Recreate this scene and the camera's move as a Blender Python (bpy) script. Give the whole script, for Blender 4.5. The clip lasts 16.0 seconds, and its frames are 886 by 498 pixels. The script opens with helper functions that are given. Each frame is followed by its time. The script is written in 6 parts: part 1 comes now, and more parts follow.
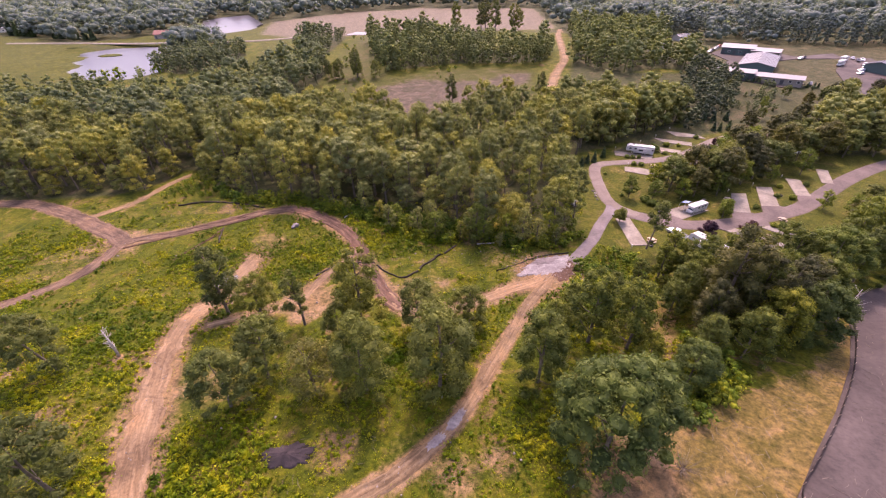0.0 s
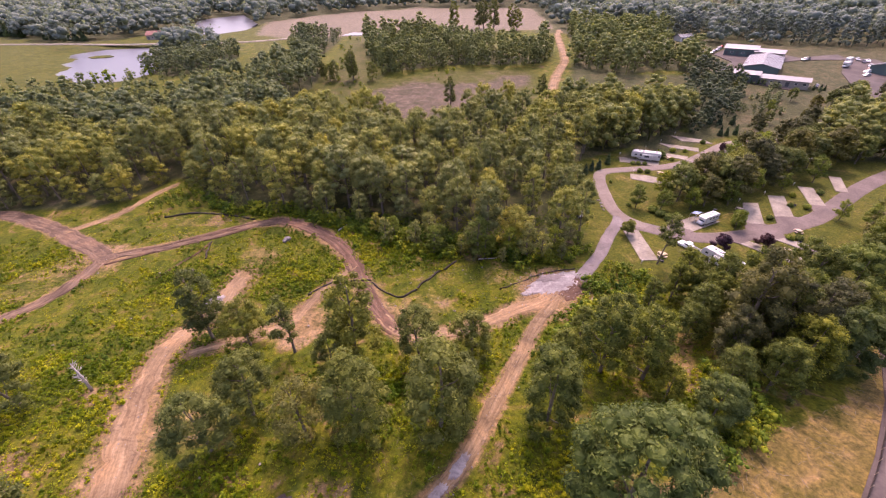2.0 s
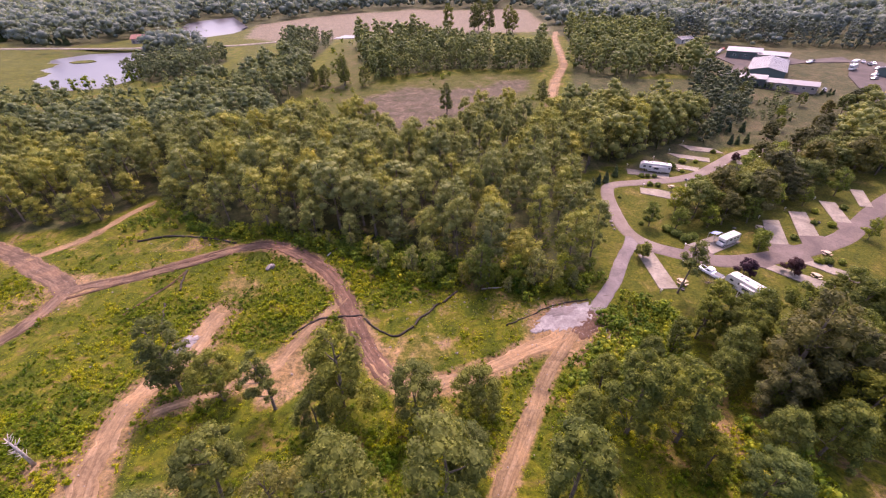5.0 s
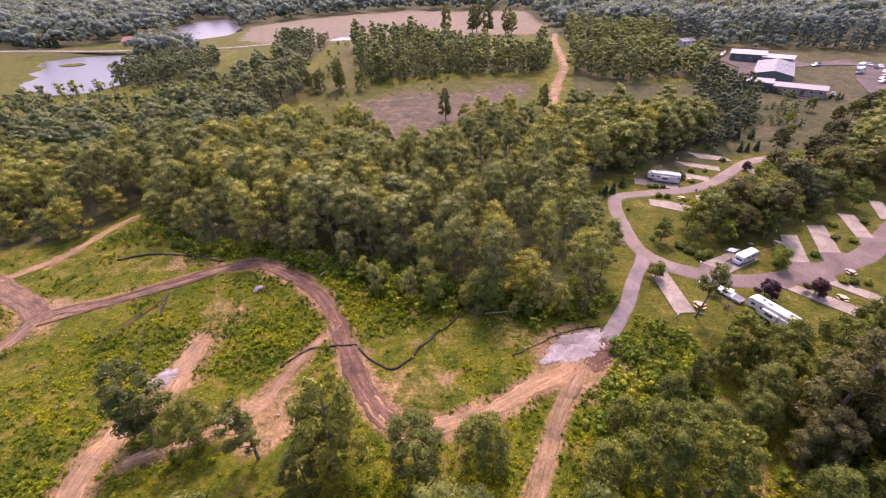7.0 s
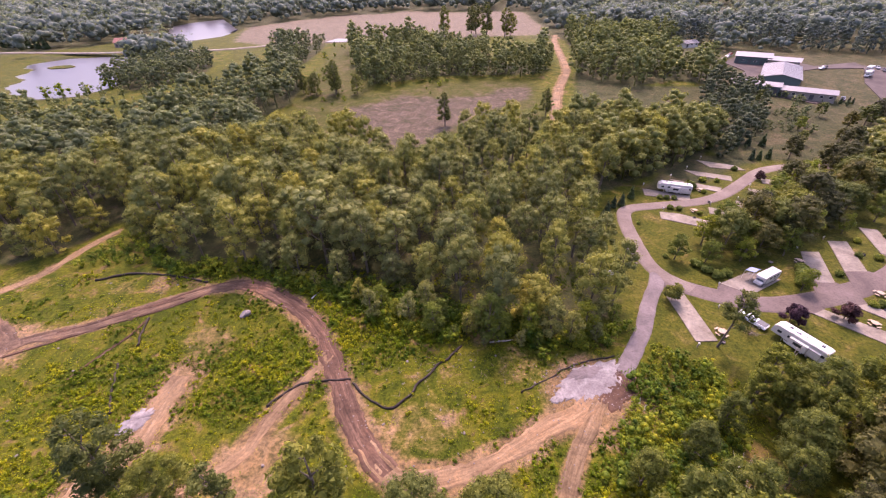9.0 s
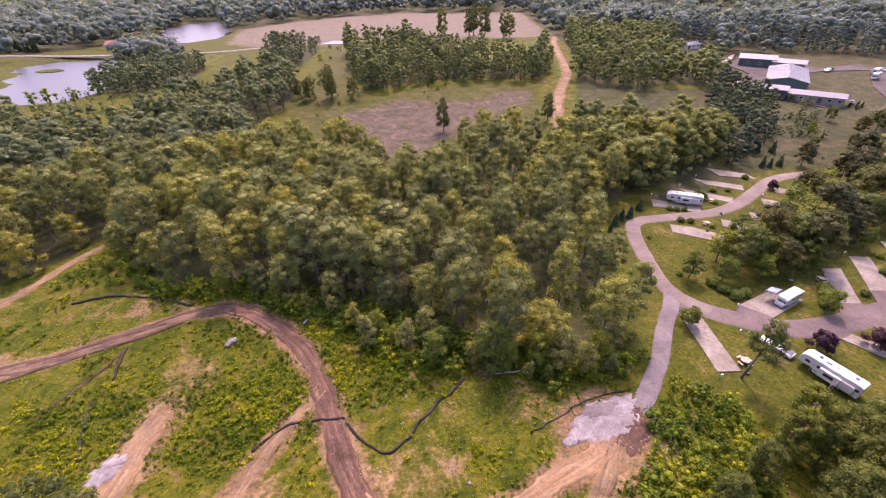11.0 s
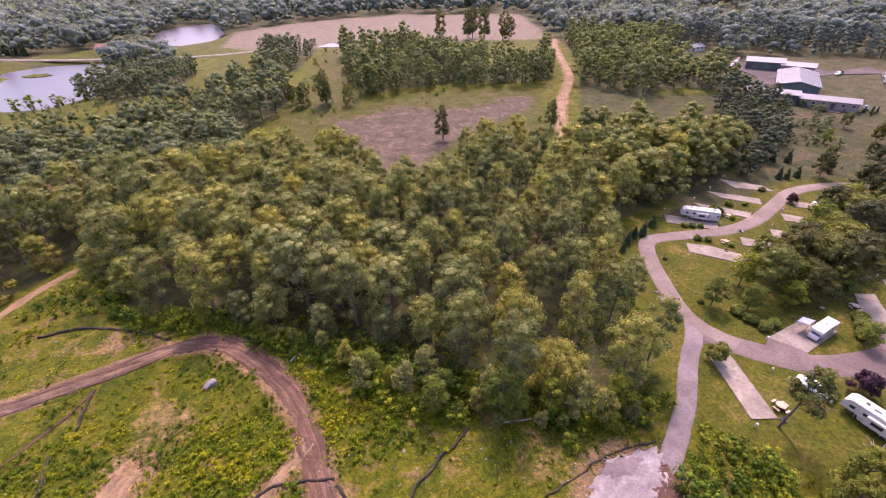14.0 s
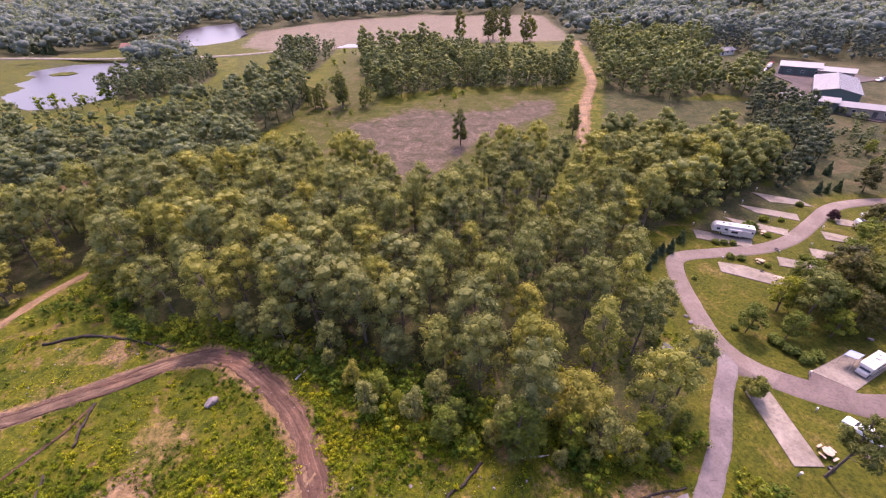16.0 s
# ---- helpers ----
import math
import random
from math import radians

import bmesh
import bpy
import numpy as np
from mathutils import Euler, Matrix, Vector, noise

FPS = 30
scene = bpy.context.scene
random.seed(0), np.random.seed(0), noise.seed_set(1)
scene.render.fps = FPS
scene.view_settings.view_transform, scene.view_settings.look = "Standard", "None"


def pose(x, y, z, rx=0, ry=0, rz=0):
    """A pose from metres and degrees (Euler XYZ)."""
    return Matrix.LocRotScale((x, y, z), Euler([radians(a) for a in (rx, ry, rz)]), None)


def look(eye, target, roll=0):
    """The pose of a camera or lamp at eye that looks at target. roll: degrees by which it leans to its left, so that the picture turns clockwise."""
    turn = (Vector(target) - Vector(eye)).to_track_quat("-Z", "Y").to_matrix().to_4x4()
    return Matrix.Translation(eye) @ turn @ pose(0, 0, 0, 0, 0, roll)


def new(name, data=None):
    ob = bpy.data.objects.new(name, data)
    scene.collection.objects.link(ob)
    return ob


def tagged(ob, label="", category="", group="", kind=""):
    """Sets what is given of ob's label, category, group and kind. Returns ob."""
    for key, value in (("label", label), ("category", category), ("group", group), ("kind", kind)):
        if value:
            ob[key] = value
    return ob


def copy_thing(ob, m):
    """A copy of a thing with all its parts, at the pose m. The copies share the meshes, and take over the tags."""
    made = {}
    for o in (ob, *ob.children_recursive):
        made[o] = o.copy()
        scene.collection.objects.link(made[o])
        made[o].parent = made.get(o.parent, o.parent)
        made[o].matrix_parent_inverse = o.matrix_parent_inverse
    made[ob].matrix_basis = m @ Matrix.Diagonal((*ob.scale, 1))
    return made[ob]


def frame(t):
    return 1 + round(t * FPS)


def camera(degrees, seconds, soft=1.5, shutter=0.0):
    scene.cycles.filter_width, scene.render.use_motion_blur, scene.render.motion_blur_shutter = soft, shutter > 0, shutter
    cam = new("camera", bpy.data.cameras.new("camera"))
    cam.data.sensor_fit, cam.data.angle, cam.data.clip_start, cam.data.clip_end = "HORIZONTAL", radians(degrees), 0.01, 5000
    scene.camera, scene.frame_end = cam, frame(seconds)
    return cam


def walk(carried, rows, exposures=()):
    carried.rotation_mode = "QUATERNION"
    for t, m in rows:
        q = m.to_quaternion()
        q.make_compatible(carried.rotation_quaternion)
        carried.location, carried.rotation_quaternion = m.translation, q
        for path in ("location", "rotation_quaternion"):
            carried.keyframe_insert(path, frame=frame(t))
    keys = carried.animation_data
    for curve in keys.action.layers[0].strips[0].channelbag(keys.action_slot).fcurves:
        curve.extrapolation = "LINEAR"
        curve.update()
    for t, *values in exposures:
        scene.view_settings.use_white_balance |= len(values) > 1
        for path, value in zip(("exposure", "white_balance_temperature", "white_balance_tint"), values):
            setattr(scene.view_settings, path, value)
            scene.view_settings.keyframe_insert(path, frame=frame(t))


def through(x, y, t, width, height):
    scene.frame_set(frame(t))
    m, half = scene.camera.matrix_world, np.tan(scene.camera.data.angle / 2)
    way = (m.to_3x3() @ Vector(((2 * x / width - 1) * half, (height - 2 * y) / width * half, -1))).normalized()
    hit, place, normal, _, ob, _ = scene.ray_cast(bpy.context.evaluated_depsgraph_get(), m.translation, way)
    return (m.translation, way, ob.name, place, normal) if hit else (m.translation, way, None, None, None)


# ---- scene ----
cam = camera(94.6, 16.0, soft=1.2)
PATH = [
    (0, (2.372, 6.859, 58.16), (2.3, 8.504, 57.025), -1.4),
    (0.5, (2.134, 8.425, 58.175), (2.066, 10.07, 57.039), -1.4),
    (1, (2.033, 10.098, 58.197), (1.967, 11.742, 57.061), -1.4),
    (1.5, (1.959, 11.732, 58.229), (1.895, 13.377, 57.093), -1.4),
    (2, (1.783, 13.515, 58.248), (1.721, 15.159, 57.111), -1.4),
    (2.5, (1.612, 15.356, 58.19), (1.553, 17.0, 57.054), -1.4),
    (3, (1.464, 17.188, 58.184), (1.407, 18.832, 57.047), -1.5),
    (3.5, (1.339, 18.952, 58.214), (1.286, 20.597, 57.078), -1.5),
    (4, (1.132, 20.77, 58.184), (1.084, 22.416, 57.049), -1.5),
    (6.5, (0.324, 30.066, 58.305), (0.292, 31.713, 57.171), -1.5),
    (7, (0.215, 31.988, 58.29), (0.185, 33.636, 57.158), -1.5),
    (7.5, (0.06, 33.92, 58.254), (0.032, 35.568, 57.123), -1.5),
    (8, (-0.096, 35.858, 58.262), (-0.122, 37.507, 57.13), -1.5),
    (8.5, (-0.266, 37.799, 58.231), (-0.289, 39.449, 57.1), -1.4),
    (9, (-0.469, 39.706, 58.34), (-0.489, 41.355, 57.208), -1.4),
    (11.5, (-1.065, 48.442, 58.556), (-1.073, 50.092, 57.426), -1.5),
    (12, (-1.165, 49.979, 58.655), (-1.17, 51.629, 57.525), -1.5),
    (12.5, (-1.265, 51.528, 58.661), (-1.265, 53.179, 57.532), -1.5),
    (13, (-1.336, 53.008, 58.644), (-1.334, 54.66, 57.516), -1.5),
    (13.5, (-1.167, 54.486, 58.642), (-1.167, 56.137, 57.513), -1.6),
    (14, (-1.306, 55.92, 58.626), (-1.31, 57.572, 57.498), -1.6),
    (14.5, (-1.409, 57.25, 58.677), (-1.425, 58.901, 57.55), -1.5),
    (15, (-1.332, 58.571, 58.632), (-1.367, 60.224, 57.506), -1.6),
    (15.5, (-1.408, 59.857, 58.648), (-1.465, 61.509, 57.522), -1.6),
    (16, (-1.376, 61.08, 58.613), (-1.451, 62.732, 57.488), -1.6),
]
walk(cam, [(t, look(eye, target, roll)) for t, eye, target, roll in PATH], [(0, 1.97, 6850, 47), (16, 1.99, 6550, 50)])

# ---- daylight: hazy sun ahead of the flight, clear sky ----
SUN_AZ, SUN_EL = 7.0, 56.0
sun_data = bpy.data.lights.new("sun", "SUN")
sun_data.energy, sun_data.angle, sun_data.color = 1.45, radians(4.0), (1.0, 0.91, 0.8)
sun = new("sun", sun_data)
sun.matrix_world = look((math.sin(radians(SUN_AZ)) * 100, math.cos(radians(SUN_AZ)) * 100, math.tan(radians(SUN_EL)) * 100), (0, 0, 0))
world = bpy.data.worlds.new("world")
scene.world = world
world.use_nodes = True
wn = world.node_tree.nodes
sky = wn.new("ShaderNodeTexSky")
sky.sky_type, sky.sun_disc = "NISHITA", False
sky.sun_elevation, sky.sun_rotation = radians(SUN_EL), radians(SUN_AZ)
sky.air_density, sky.dust_density = 1.3, 4.0
wn["Background"].inputs[1].default_value = 0.15
world.node_tree.links.new(sky.outputs[0], wn["Background"].inputs[0])


# ---- materials ----
def tree_of(name):
    m = bpy.data.materials.new(name)
    m.use_nodes = True
    nt = m.node_tree
    return m, nt, nt.nodes["Principled BSDF"]


def noise_of(nt, scale, detail=3.0, rough=0.6, coords="Object", dist=0.0):
    tc = nt.nodes.new("ShaderNodeTexCoord")
    n = nt.nodes.new("ShaderNodeTexNoise")
    n.inputs["Scale"].default_value, n.inputs["Detail"].default_value = scale, detail
    n.inputs["Roughness"].default_value, n.inputs["Distortion"].default_value = rough, dist
    nt.links.new(tc.outputs[coords], n.inputs["Vector"])
    return n.outputs["Fac"]


def ramp_of(nt, fac, stops):
    r = nt.nodes.new("ShaderNodeValToRGB")
    while len(r.color_ramp.elements) < len(stops):
        r.color_ramp.elements.new(0.5)
    for e, (p, c) in zip(r.color_ramp.elements, stops):
        e.position, e.color = p, (*c, 1.0) if len(c) == 3 else c
    nt.links.new(fac, r.inputs[0])
    return r.outputs[0]


def value_ramp(nt, fac, a, b):
    m = nt.nodes.new("ShaderNodeMapRange")
    m.interpolation_type = "SMOOTHSTEP"
    m.inputs[1].default_value, m.inputs[2].default_value = a, b
    nt.links.new(fac, m.inputs[0])
    return m.outputs[0]


def mix_of(nt, fac, a, b, kind="MIX"):
    m = nt.nodes.new("ShaderNodeMix")
    m.data_type, m.blend_type = "RGBA", kind
    for socket, v in ((m.inputs[0], fac), (m.inputs[6], a), (m.inputs[7], b)):
        if isinstance(v, (int, float)):
            socket.default_value = v
        elif isinstance(v, tuple):
            socket.default_value = (*v, 1.0)
        else:
            nt.links.new(v, socket)
    return m.outputs[2]


def math_of(nt, op, a, b):
    m = nt.nodes.new("ShaderNodeMath")
    m.operation, m.use_clamp = op, True
    for socket, v in ((m.inputs[0], a), (m.inputs[1], b)):
        if isinstance(v, (int, float)):
            socket.default_value = v
        else:
            nt.links.new(v, socket)
    return m.outputs[0]


def bump_of(nt, bsdf, fac, strength, distance):
    b = nt.nodes.new("ShaderNodeBump")
    b.inputs["Strength"].default_value, b.inputs["Distance"].default_value = strength, distance
    nt.links.new(fac, b.inputs["Height"])
    nt.links.new(b.outputs[0], bsdf.inputs["Normal"])


def attr_of(nt, name):
    a = nt.nodes.new("ShaderNodeAttribute")
    a.attribute_name = name
    return a.outputs["Fac"]


def surface(name, dark, mid, light, big=0.15, fine=3.0, rough=0.9, metal=0.0, bump=0.3, depth=0.03, coords="Object"):
    """A rough surface with stains at a large scale and grain at a fine one."""
    m, nt, b = tree_of(name)
    large = ramp_of(nt, noise_of(nt, big, 4, 0.65, coords, 0.4), [(0.3, dark), (0.5, mid), (0.7, light)])
    grain = noise_of(nt, fine, 5, 0.7, coords)
    shade = ramp_of(nt, grain, [(0.25, (0.62, 0.62, 0.62)), (0.5, (1, 1, 1)), (0.8, (1.25, 1.22, 1.18))])
    nt.links.new(mix_of(nt, 1.0, large, shade, "MULTIPLY"), b.inputs["Base Color"])
    b.inputs["Roughness"].default_value, b.inputs["Metallic"].default_value = rough, metal
    b.inputs["Specular IOR Level"].default_value = 0.25
    if bump:
        bump_of(nt, b, grain, bump, depth)
    return m


def track(name, dark, mid, light, pale):
    """Clay drawn out by wheels: streaks run along the track, with puddled and stony patches."""
    m, nt, b = tree_of(name)
    uv = nt.nodes.new("ShaderNodeUVMap")
    scale = nt.nodes.new("ShaderNodeMapping")
    scale.inputs["Scale"].default_value = (0.12, 4.2, 1.0)
    nt.links.new(uv.outputs[0], scale.inputs[0])
    n = nt.nodes.new("ShaderNodeTexNoise")
    n.inputs["Scale"].default_value, n.inputs["Detail"].default_value, n.inputs["Distortion"].default_value = 1.6, 7.0, 1.2
    nt.links.new(scale.outputs[0], n.inputs["Vector"])
    streak = mix_of(nt, 0.7, mid, ramp_of(nt, n.outputs["Fac"], [(0.3, dark), (0.47, mid), (0.6, light), (0.74, pale)]))
    stain = ramp_of(nt, noise_of(nt, 0.16, 5, 0.65, "Object", 0.6), [(0.32, (0.55, 0.53, 0.52)), (0.5, (1.0, 1.0, 1.0)), (0.66, (1.32, 1.24, 1.15))])
    grain = noise_of(nt, 2.2, 6, 0.75)
    grit = ramp_of(nt, grain, [(0.28, (0.55, 0.54, 0.53)), (0.5, (1.0, 1.0, 1.0)), (0.75, (1.3, 1.28, 1.25))])
    nt.links.new(mix_of(nt, 1.0, mix_of(nt, 1.0, streak, stain, "MULTIPLY"), grit, "MULTIPLY"), b.inputs["Base Color"])
    b.inputs["Roughness"].default_value, b.inputs["Specular IOR Level"].default_value = 0.95, 0.2
    bump_of(nt, b, math_of(nt, "ADD", math_of(nt, "MULTIPLY", grain, 0.5), math_of(nt, "MULTIPLY", n.outputs["Fac"], 0.5)), 0.8, 0.12)
    return m


def paint(name, colour, rough=0.4, metal=0.0, dirt=0.12):
    """Painted sheet with faint streaks of dirt."""
    m, nt, b = tree_of(name)
    worn = value_ramp(nt, noise_of(nt, 2.2, 4, 0.7), 0.35, 0.75)
    dull = tuple(c * (1 - 2 * dirt) + 0.02 for c in colour)
    nt.links.new(mix_of(nt, worn, colour, dull), b.inputs["Base Color"])
    b.inputs["Roughness"].default_value, b.inputs["Metallic"].default_value = rough, metal
    return m


def foliage(name, dark, mid, light, through=0.3, spread=1.0, patches=0.0):
    """Leaves: the colour varies from leaf to leaf and from plant to plant, and light comes through."""
    m, nt, b = tree_of(name)
    geo = nt.nodes.new("ShaderNodeNewGeometry")
    info = nt.nodes.new("ShaderNodeObjectInfo")
    leaf = ramp_of(nt, geo.outputs["Random Per Island"], [(0.0, dark), (0.5, mid), (1.0, light)])
    plant = ramp_of(nt, info.outputs["Random"], [(0.0, (0.66, 0.72, 0.8)), (0.3, (0.84, 0.89, 0.92)), (0.6, (1.0, 1.02, 0.92)), (0.85, (1.15, 1.14, 0.8)), (1.0, (1.32, 1.2, 0.68))])
    plant = mix_of(nt, spread, (1.0, 1.0, 1.0), plant)
    patch = ramp_of(nt, noise_of(nt, 0.45, 3, 0.6), [(0.3, (0.75, 0.8, 0.85)), (0.7, (1.2, 1.15, 1.05))])
    colour = mix_of(nt, 1.0, mix_of(nt, 1.0, leaf, plant, "MULTIPLY"), patch, "MULTIPLY")
    kin = ramp_of(nt, noise_of(nt, 0.13, 3, 0.6), [(0.33, (0.76, 0.82, 0.9)), (0.5, (1.0, 1.0, 1.0)), (0.67, (1.18, 1.15, 0.98))])
    colour = mix_of(nt, 1.0, colour, kin, "MULTIPLY")
    if patches:
        tuft = ramp_of(nt, noise_of(nt, 0.85, 3, 0.65, "Object", 0.4), [(0.34, (0.36, 0.5, 0.5)), (0.48, (0.92, 1.0, 0.85)), (0.64, (1.5, 1.38, 0.8))])
        colour = mix_of(nt, 1.0, colour, tuft, "MULTIPLY")
        bands = ramp_of(nt, noise_of(nt, patches, 4, 0.65, "Object", 0.5), [(0.36, (0.32, 0.54, 0.5)), (0.49, (0.8, 0.94, 0.75)), (0.57, (1.5, 1.4, 0.9)), (0.7, (1.25, 1.08, 1.0))])
        colour = mix_of(nt, 1.0, colour, bands, "MULTIPLY")
    nt.links.new(colour, b.inputs["Base Color"])
    b.inputs["Roughness"].default_value = 0.6
    b.inputs["Specular IOR Level"].default_value = 0.1
    t = nt.nodes.new("ShaderNodeBsdfTranslucent")
    nt.links.new(mix_of(nt, 1.0, colour, (1.35, 1.3, 0.55), "MULTIPLY"), t.inputs["Color"])
    s = nt.nodes.new("ShaderNodeMixShader")
    s.inputs[0].default_value = through
    nt.links.new(b.outputs[0], s.inputs[1])
    nt.links.new(t.outputs[0], s.inputs[2])
    nt.links.new(s.outputs[0], nt.nodes["Material Output"].inputs[0])
    return m


LEAF = foliage("oak_leaves", (0.095, 0.107, 0.032), (0.158, 0.163, 0.051), (0.228, 0.224, 0.078), 0.42)
# middle-distance leaves: a little haze is tinted into this greyer green
LEAF_MID = foliage("hazed_mixed_leaves", (0.074, 0.092, 0.046), (0.11, 0.129, 0.065), (0.162, 0.178, 0.094), 0.4)
LEAF_DEEP = foliage("deep_green_leaves", (0.042, 0.062, 0.015), (0.072, 0.094, 0.021), (0.125, 0.147, 0.036), 0.4)
LEAF_BLUE = foliage("blue_green_leaves", (0.046, 0.059, 0.034), (0.07, 0.086, 0.048), (0.105, 0.121, 0.068), 0.35)
LEAF_NEAR = foliage("tree_leaves", (0.05, 0.062, 0.015), (0.088, 0.099, 0.023), (0.15, 0.158, 0.043), 0.4)
LEAF_DULL = foliage("dry_leaves", (0.06, 0.062, 0.02), (0.1, 0.098, 0.032), (0.155, 0.143, 0.05), 0.4)
LEAF_DRAB = foliage("drab_leaves", (0.036, 0.038, 0.015), (0.062, 0.062, 0.023), (0.108, 0.102, 0.038), 0.38)
LEAF_THICK = foliage("thicket_leaves", (0.044, 0.058, 0.011), (0.09, 0.105, 0.019), (0.172, 0.18, 0.036), 0.42)
# far woods: distance haze painted in as a paler, bluer, low-contrast leaf colour
LEAF_HAZE = foliage("haze_tinted_leaves", (0.092, 0.115, 0.108), (0.112, 0.138, 0.13), (0.132, 0.16, 0.15), 0.4, 0.7)
LEAF_DARK = foliage("conifer_needles", (0.022, 0.036, 0.016), (0.038, 0.058, 0.025), (0.06, 0.084, 0.036), 0.15)
LEAF_PURPLE = foliage("plum_leaves", (0.024, 0.01, 0.015), (0.04, 0.017, 0.024), (0.066, 0.032, 0.04), 0.2)
WEED = foliage("weeds", (0.094, 0.11, 0.0024), (0.13, 0.138, 0.003), (0.17, 0.168, 0.0038), 0.38, patches=0.085)
SHRUB = foliage("shrub_leaves", (0.07, 0.098, 0.015), (0.105, 0.132, 0.02), (0.16, 0.175, 0.032), 0.38)
SCRUB = foliage("scrub_leaves", (0.055, 0.078, 0.012), (0.096, 0.118, 0.018), (0.152, 0.165, 0.026), 0.38, patches=0.14)
BARK = surface("bark", (0.06, 0.045, 0.035), (0.1, 0.08, 0.062), (0.17, 0.14, 0.11), 0.8, 9, 0.95, 0, 0.6, 0.03)
DEADWOOD = surface("dead_wood", (0.22, 0.19, 0.17), (0.32, 0.28, 0.25), (0.45, 0.41, 0.37), 0.8, 9, 0.95, 0, 0.5, 0.02)
ASPHALT = surface("worn_gravel_road", (0.055, 0.042, 0.037), (0.08, 0.061, 0.053), (0.112, 0.087, 0.076), 0.12, 2.4, 0.95, 0, 0.25, 0.02)
DUSTROAD = surface("dusty_gravel_road", (0.085, 0.066, 0.055), (0.118, 0.093, 0.078), (0.155, 0.126, 0.106), 0.1, 2.4, 0.95, 0, 0.25, 0.02)
GREYROAD = surface("grey_stone_road", (0.074, 0.061, 0.06), (0.1, 0.083, 0.08), (0.135, 0.113, 0.107), 0.25, 3.0, 0.95, 0, 0.4, 0.03)
LOT = surface("gravel_lot", (0.032, 0.0245, 0.0215), (0.049, 0.038, 0.0335), (0.068, 0.053, 0.047), 0.11, 1.6, 0.95, 0, 0.3, 0.02)
CONCRETE = surface("concrete_pad", (0.095, 0.08, 0.062), (0.146, 0.124, 0.099), (0.192, 0.168, 0.138), 0.25, 2.0, 0.9, 0, 0.1, 0.01)
DIRT = track("clay_track", (0.082, 0.05, 0.026), (0.136, 0.088, 0.047), (0.17, 0.114, 0.066), (0.215, 0.154, 0.098))
DIRTBROWN = track("brown_clay", (0.06, 0.038, 0.02), (0.108, 0.072, 0.038), (0.14, 0.097, 0.057), (0.19, 0.14, 0.096))
DIRTRED = track("churned_clay", (0.033, 0.0185, 0.012), (0.066, 0.0365, 0.0235), (0.102, 0.06, 0.039), (0.165, 0.11, 0.076))
DIRTPINK = track("pink_clay", (0.042, 0.026, 0.016), (0.08, 0.05, 0.031), (0.115, 0.075, 0.05), (0.165, 0.118, 0.086))
STONE = surface("crushed_stone", (0.092, 0.078, 0.075), (0.142, 0.126, 0.122), (0.21, 0.192, 0.186), 0.5, 3.0, 0.95, 0, 0.6, 0.06)
ROCK = surface("field_rock", (0.09, 0.076, 0.073), (0.135, 0.115, 0.11), (0.2, 0.175, 0.166), 0.7, 4.0, 0.9, 0, 0.5, 0.05)
BURNT = surface("burnt_ground", (0.01, 0.008, 0.008), (0.02, 0.015, 0.016), (0.042, 0.031, 0.03), 0.6, 3.0, 0.95, 0, 0.6, 0.08)
SOCK = surface("black_sock", (0.012, 0.009, 0.008), (0.022, 0.016, 0.014), (0.045, 0.034, 0.028), 0.6, 6.0, 0.95, 0, 0.8, 0.08)
WHITE = paint("white_panel", (0.46, 0.44, 0.405), 0.4)
CREAM = paint("cream_panel", (0.496, 0.456, 0.384), 0.4)
GREY = paint("grey_panel", (0.3, 0.3, 0.31), 0.45)
ROOFWHITE = paint("white_membrane", (0.38, 0.375, 0.365), 0.6, 0, 0.2)
ROOFMETAL = paint("white_metal_roof", (0.088, 0.088, 0.095), 0.55, 0.0, 0.1)
ROOFGREY = paint("grey_metal_roof", (0.085, 0.085, 0.095), 0.5, 0.0, 0.12)
GREENWALL = paint("green_siding", (0.028, 0.055, 0.05), 0.6)
TANWALL = paint("tan_siding", (0.189, 0.162, 0.135), 0.7)
REDWALL = paint("brick_red_wall", (0.15, 0.05, 0.035), 0.8)
DARK = paint("dark_trim", (0.03, 0.03, 0.035), 0.5)
STRIPE = paint("taupe_stripe", (0.2, 0.16, 0.14), 0.4)
BLUE = paint("blue_tarp", (0.13, 0.18, 0.3), 0.6)
RUBBER = paint("tyre_rubber", (0.02, 0.02, 0.02), 0.85)
STEEL = paint("steel", (0.45, 0.45, 0.46), 0.35, 0.8)
WOOD = surface("weathered_wood", (0.2, 0.15, 0.11), (0.3, 0.23, 0.17), (0.4, 0.32, 0.25), 1.0, 8, 0.9, 0, 0.3, 0.01)
CARWHITE = paint("white_car_paint", (0.7, 0.7, 0.7), 0.2, 0, 0.04)
CARSILVER = paint("silver_car_paint", (0.38, 0.39, 0.41), 0.25, 0.3, 0.04)
CARDARK = paint("dark_car_paint", (0.05, 0.055, 0.07), 0.2, 0, 0.04)
CARRED = paint("red_car_paint", (0.3, 0.04, 0.03), 0.2, 0, 0.04)

GLASS, _nt, _b = tree_of("tinted_window")
_b.inputs["Base Color"].default_value, _b.inputs["Roughness"].default_value = (0.02, 0.024, 0.03, 1), 0.08
WATER, _nt, _b = tree_of("lake_water")
_b.inputs["Base Color"].default_value, _b.inputs["Roughness"].default_value = (0.045, 0.043, 0.05, 1), 0.35
_b.inputs["Specular IOR Level"].default_value = 0.14
bump_of(_nt, _b, noise_of(_nt, 0.4, 4, 0.6), 0.25, 0.1)

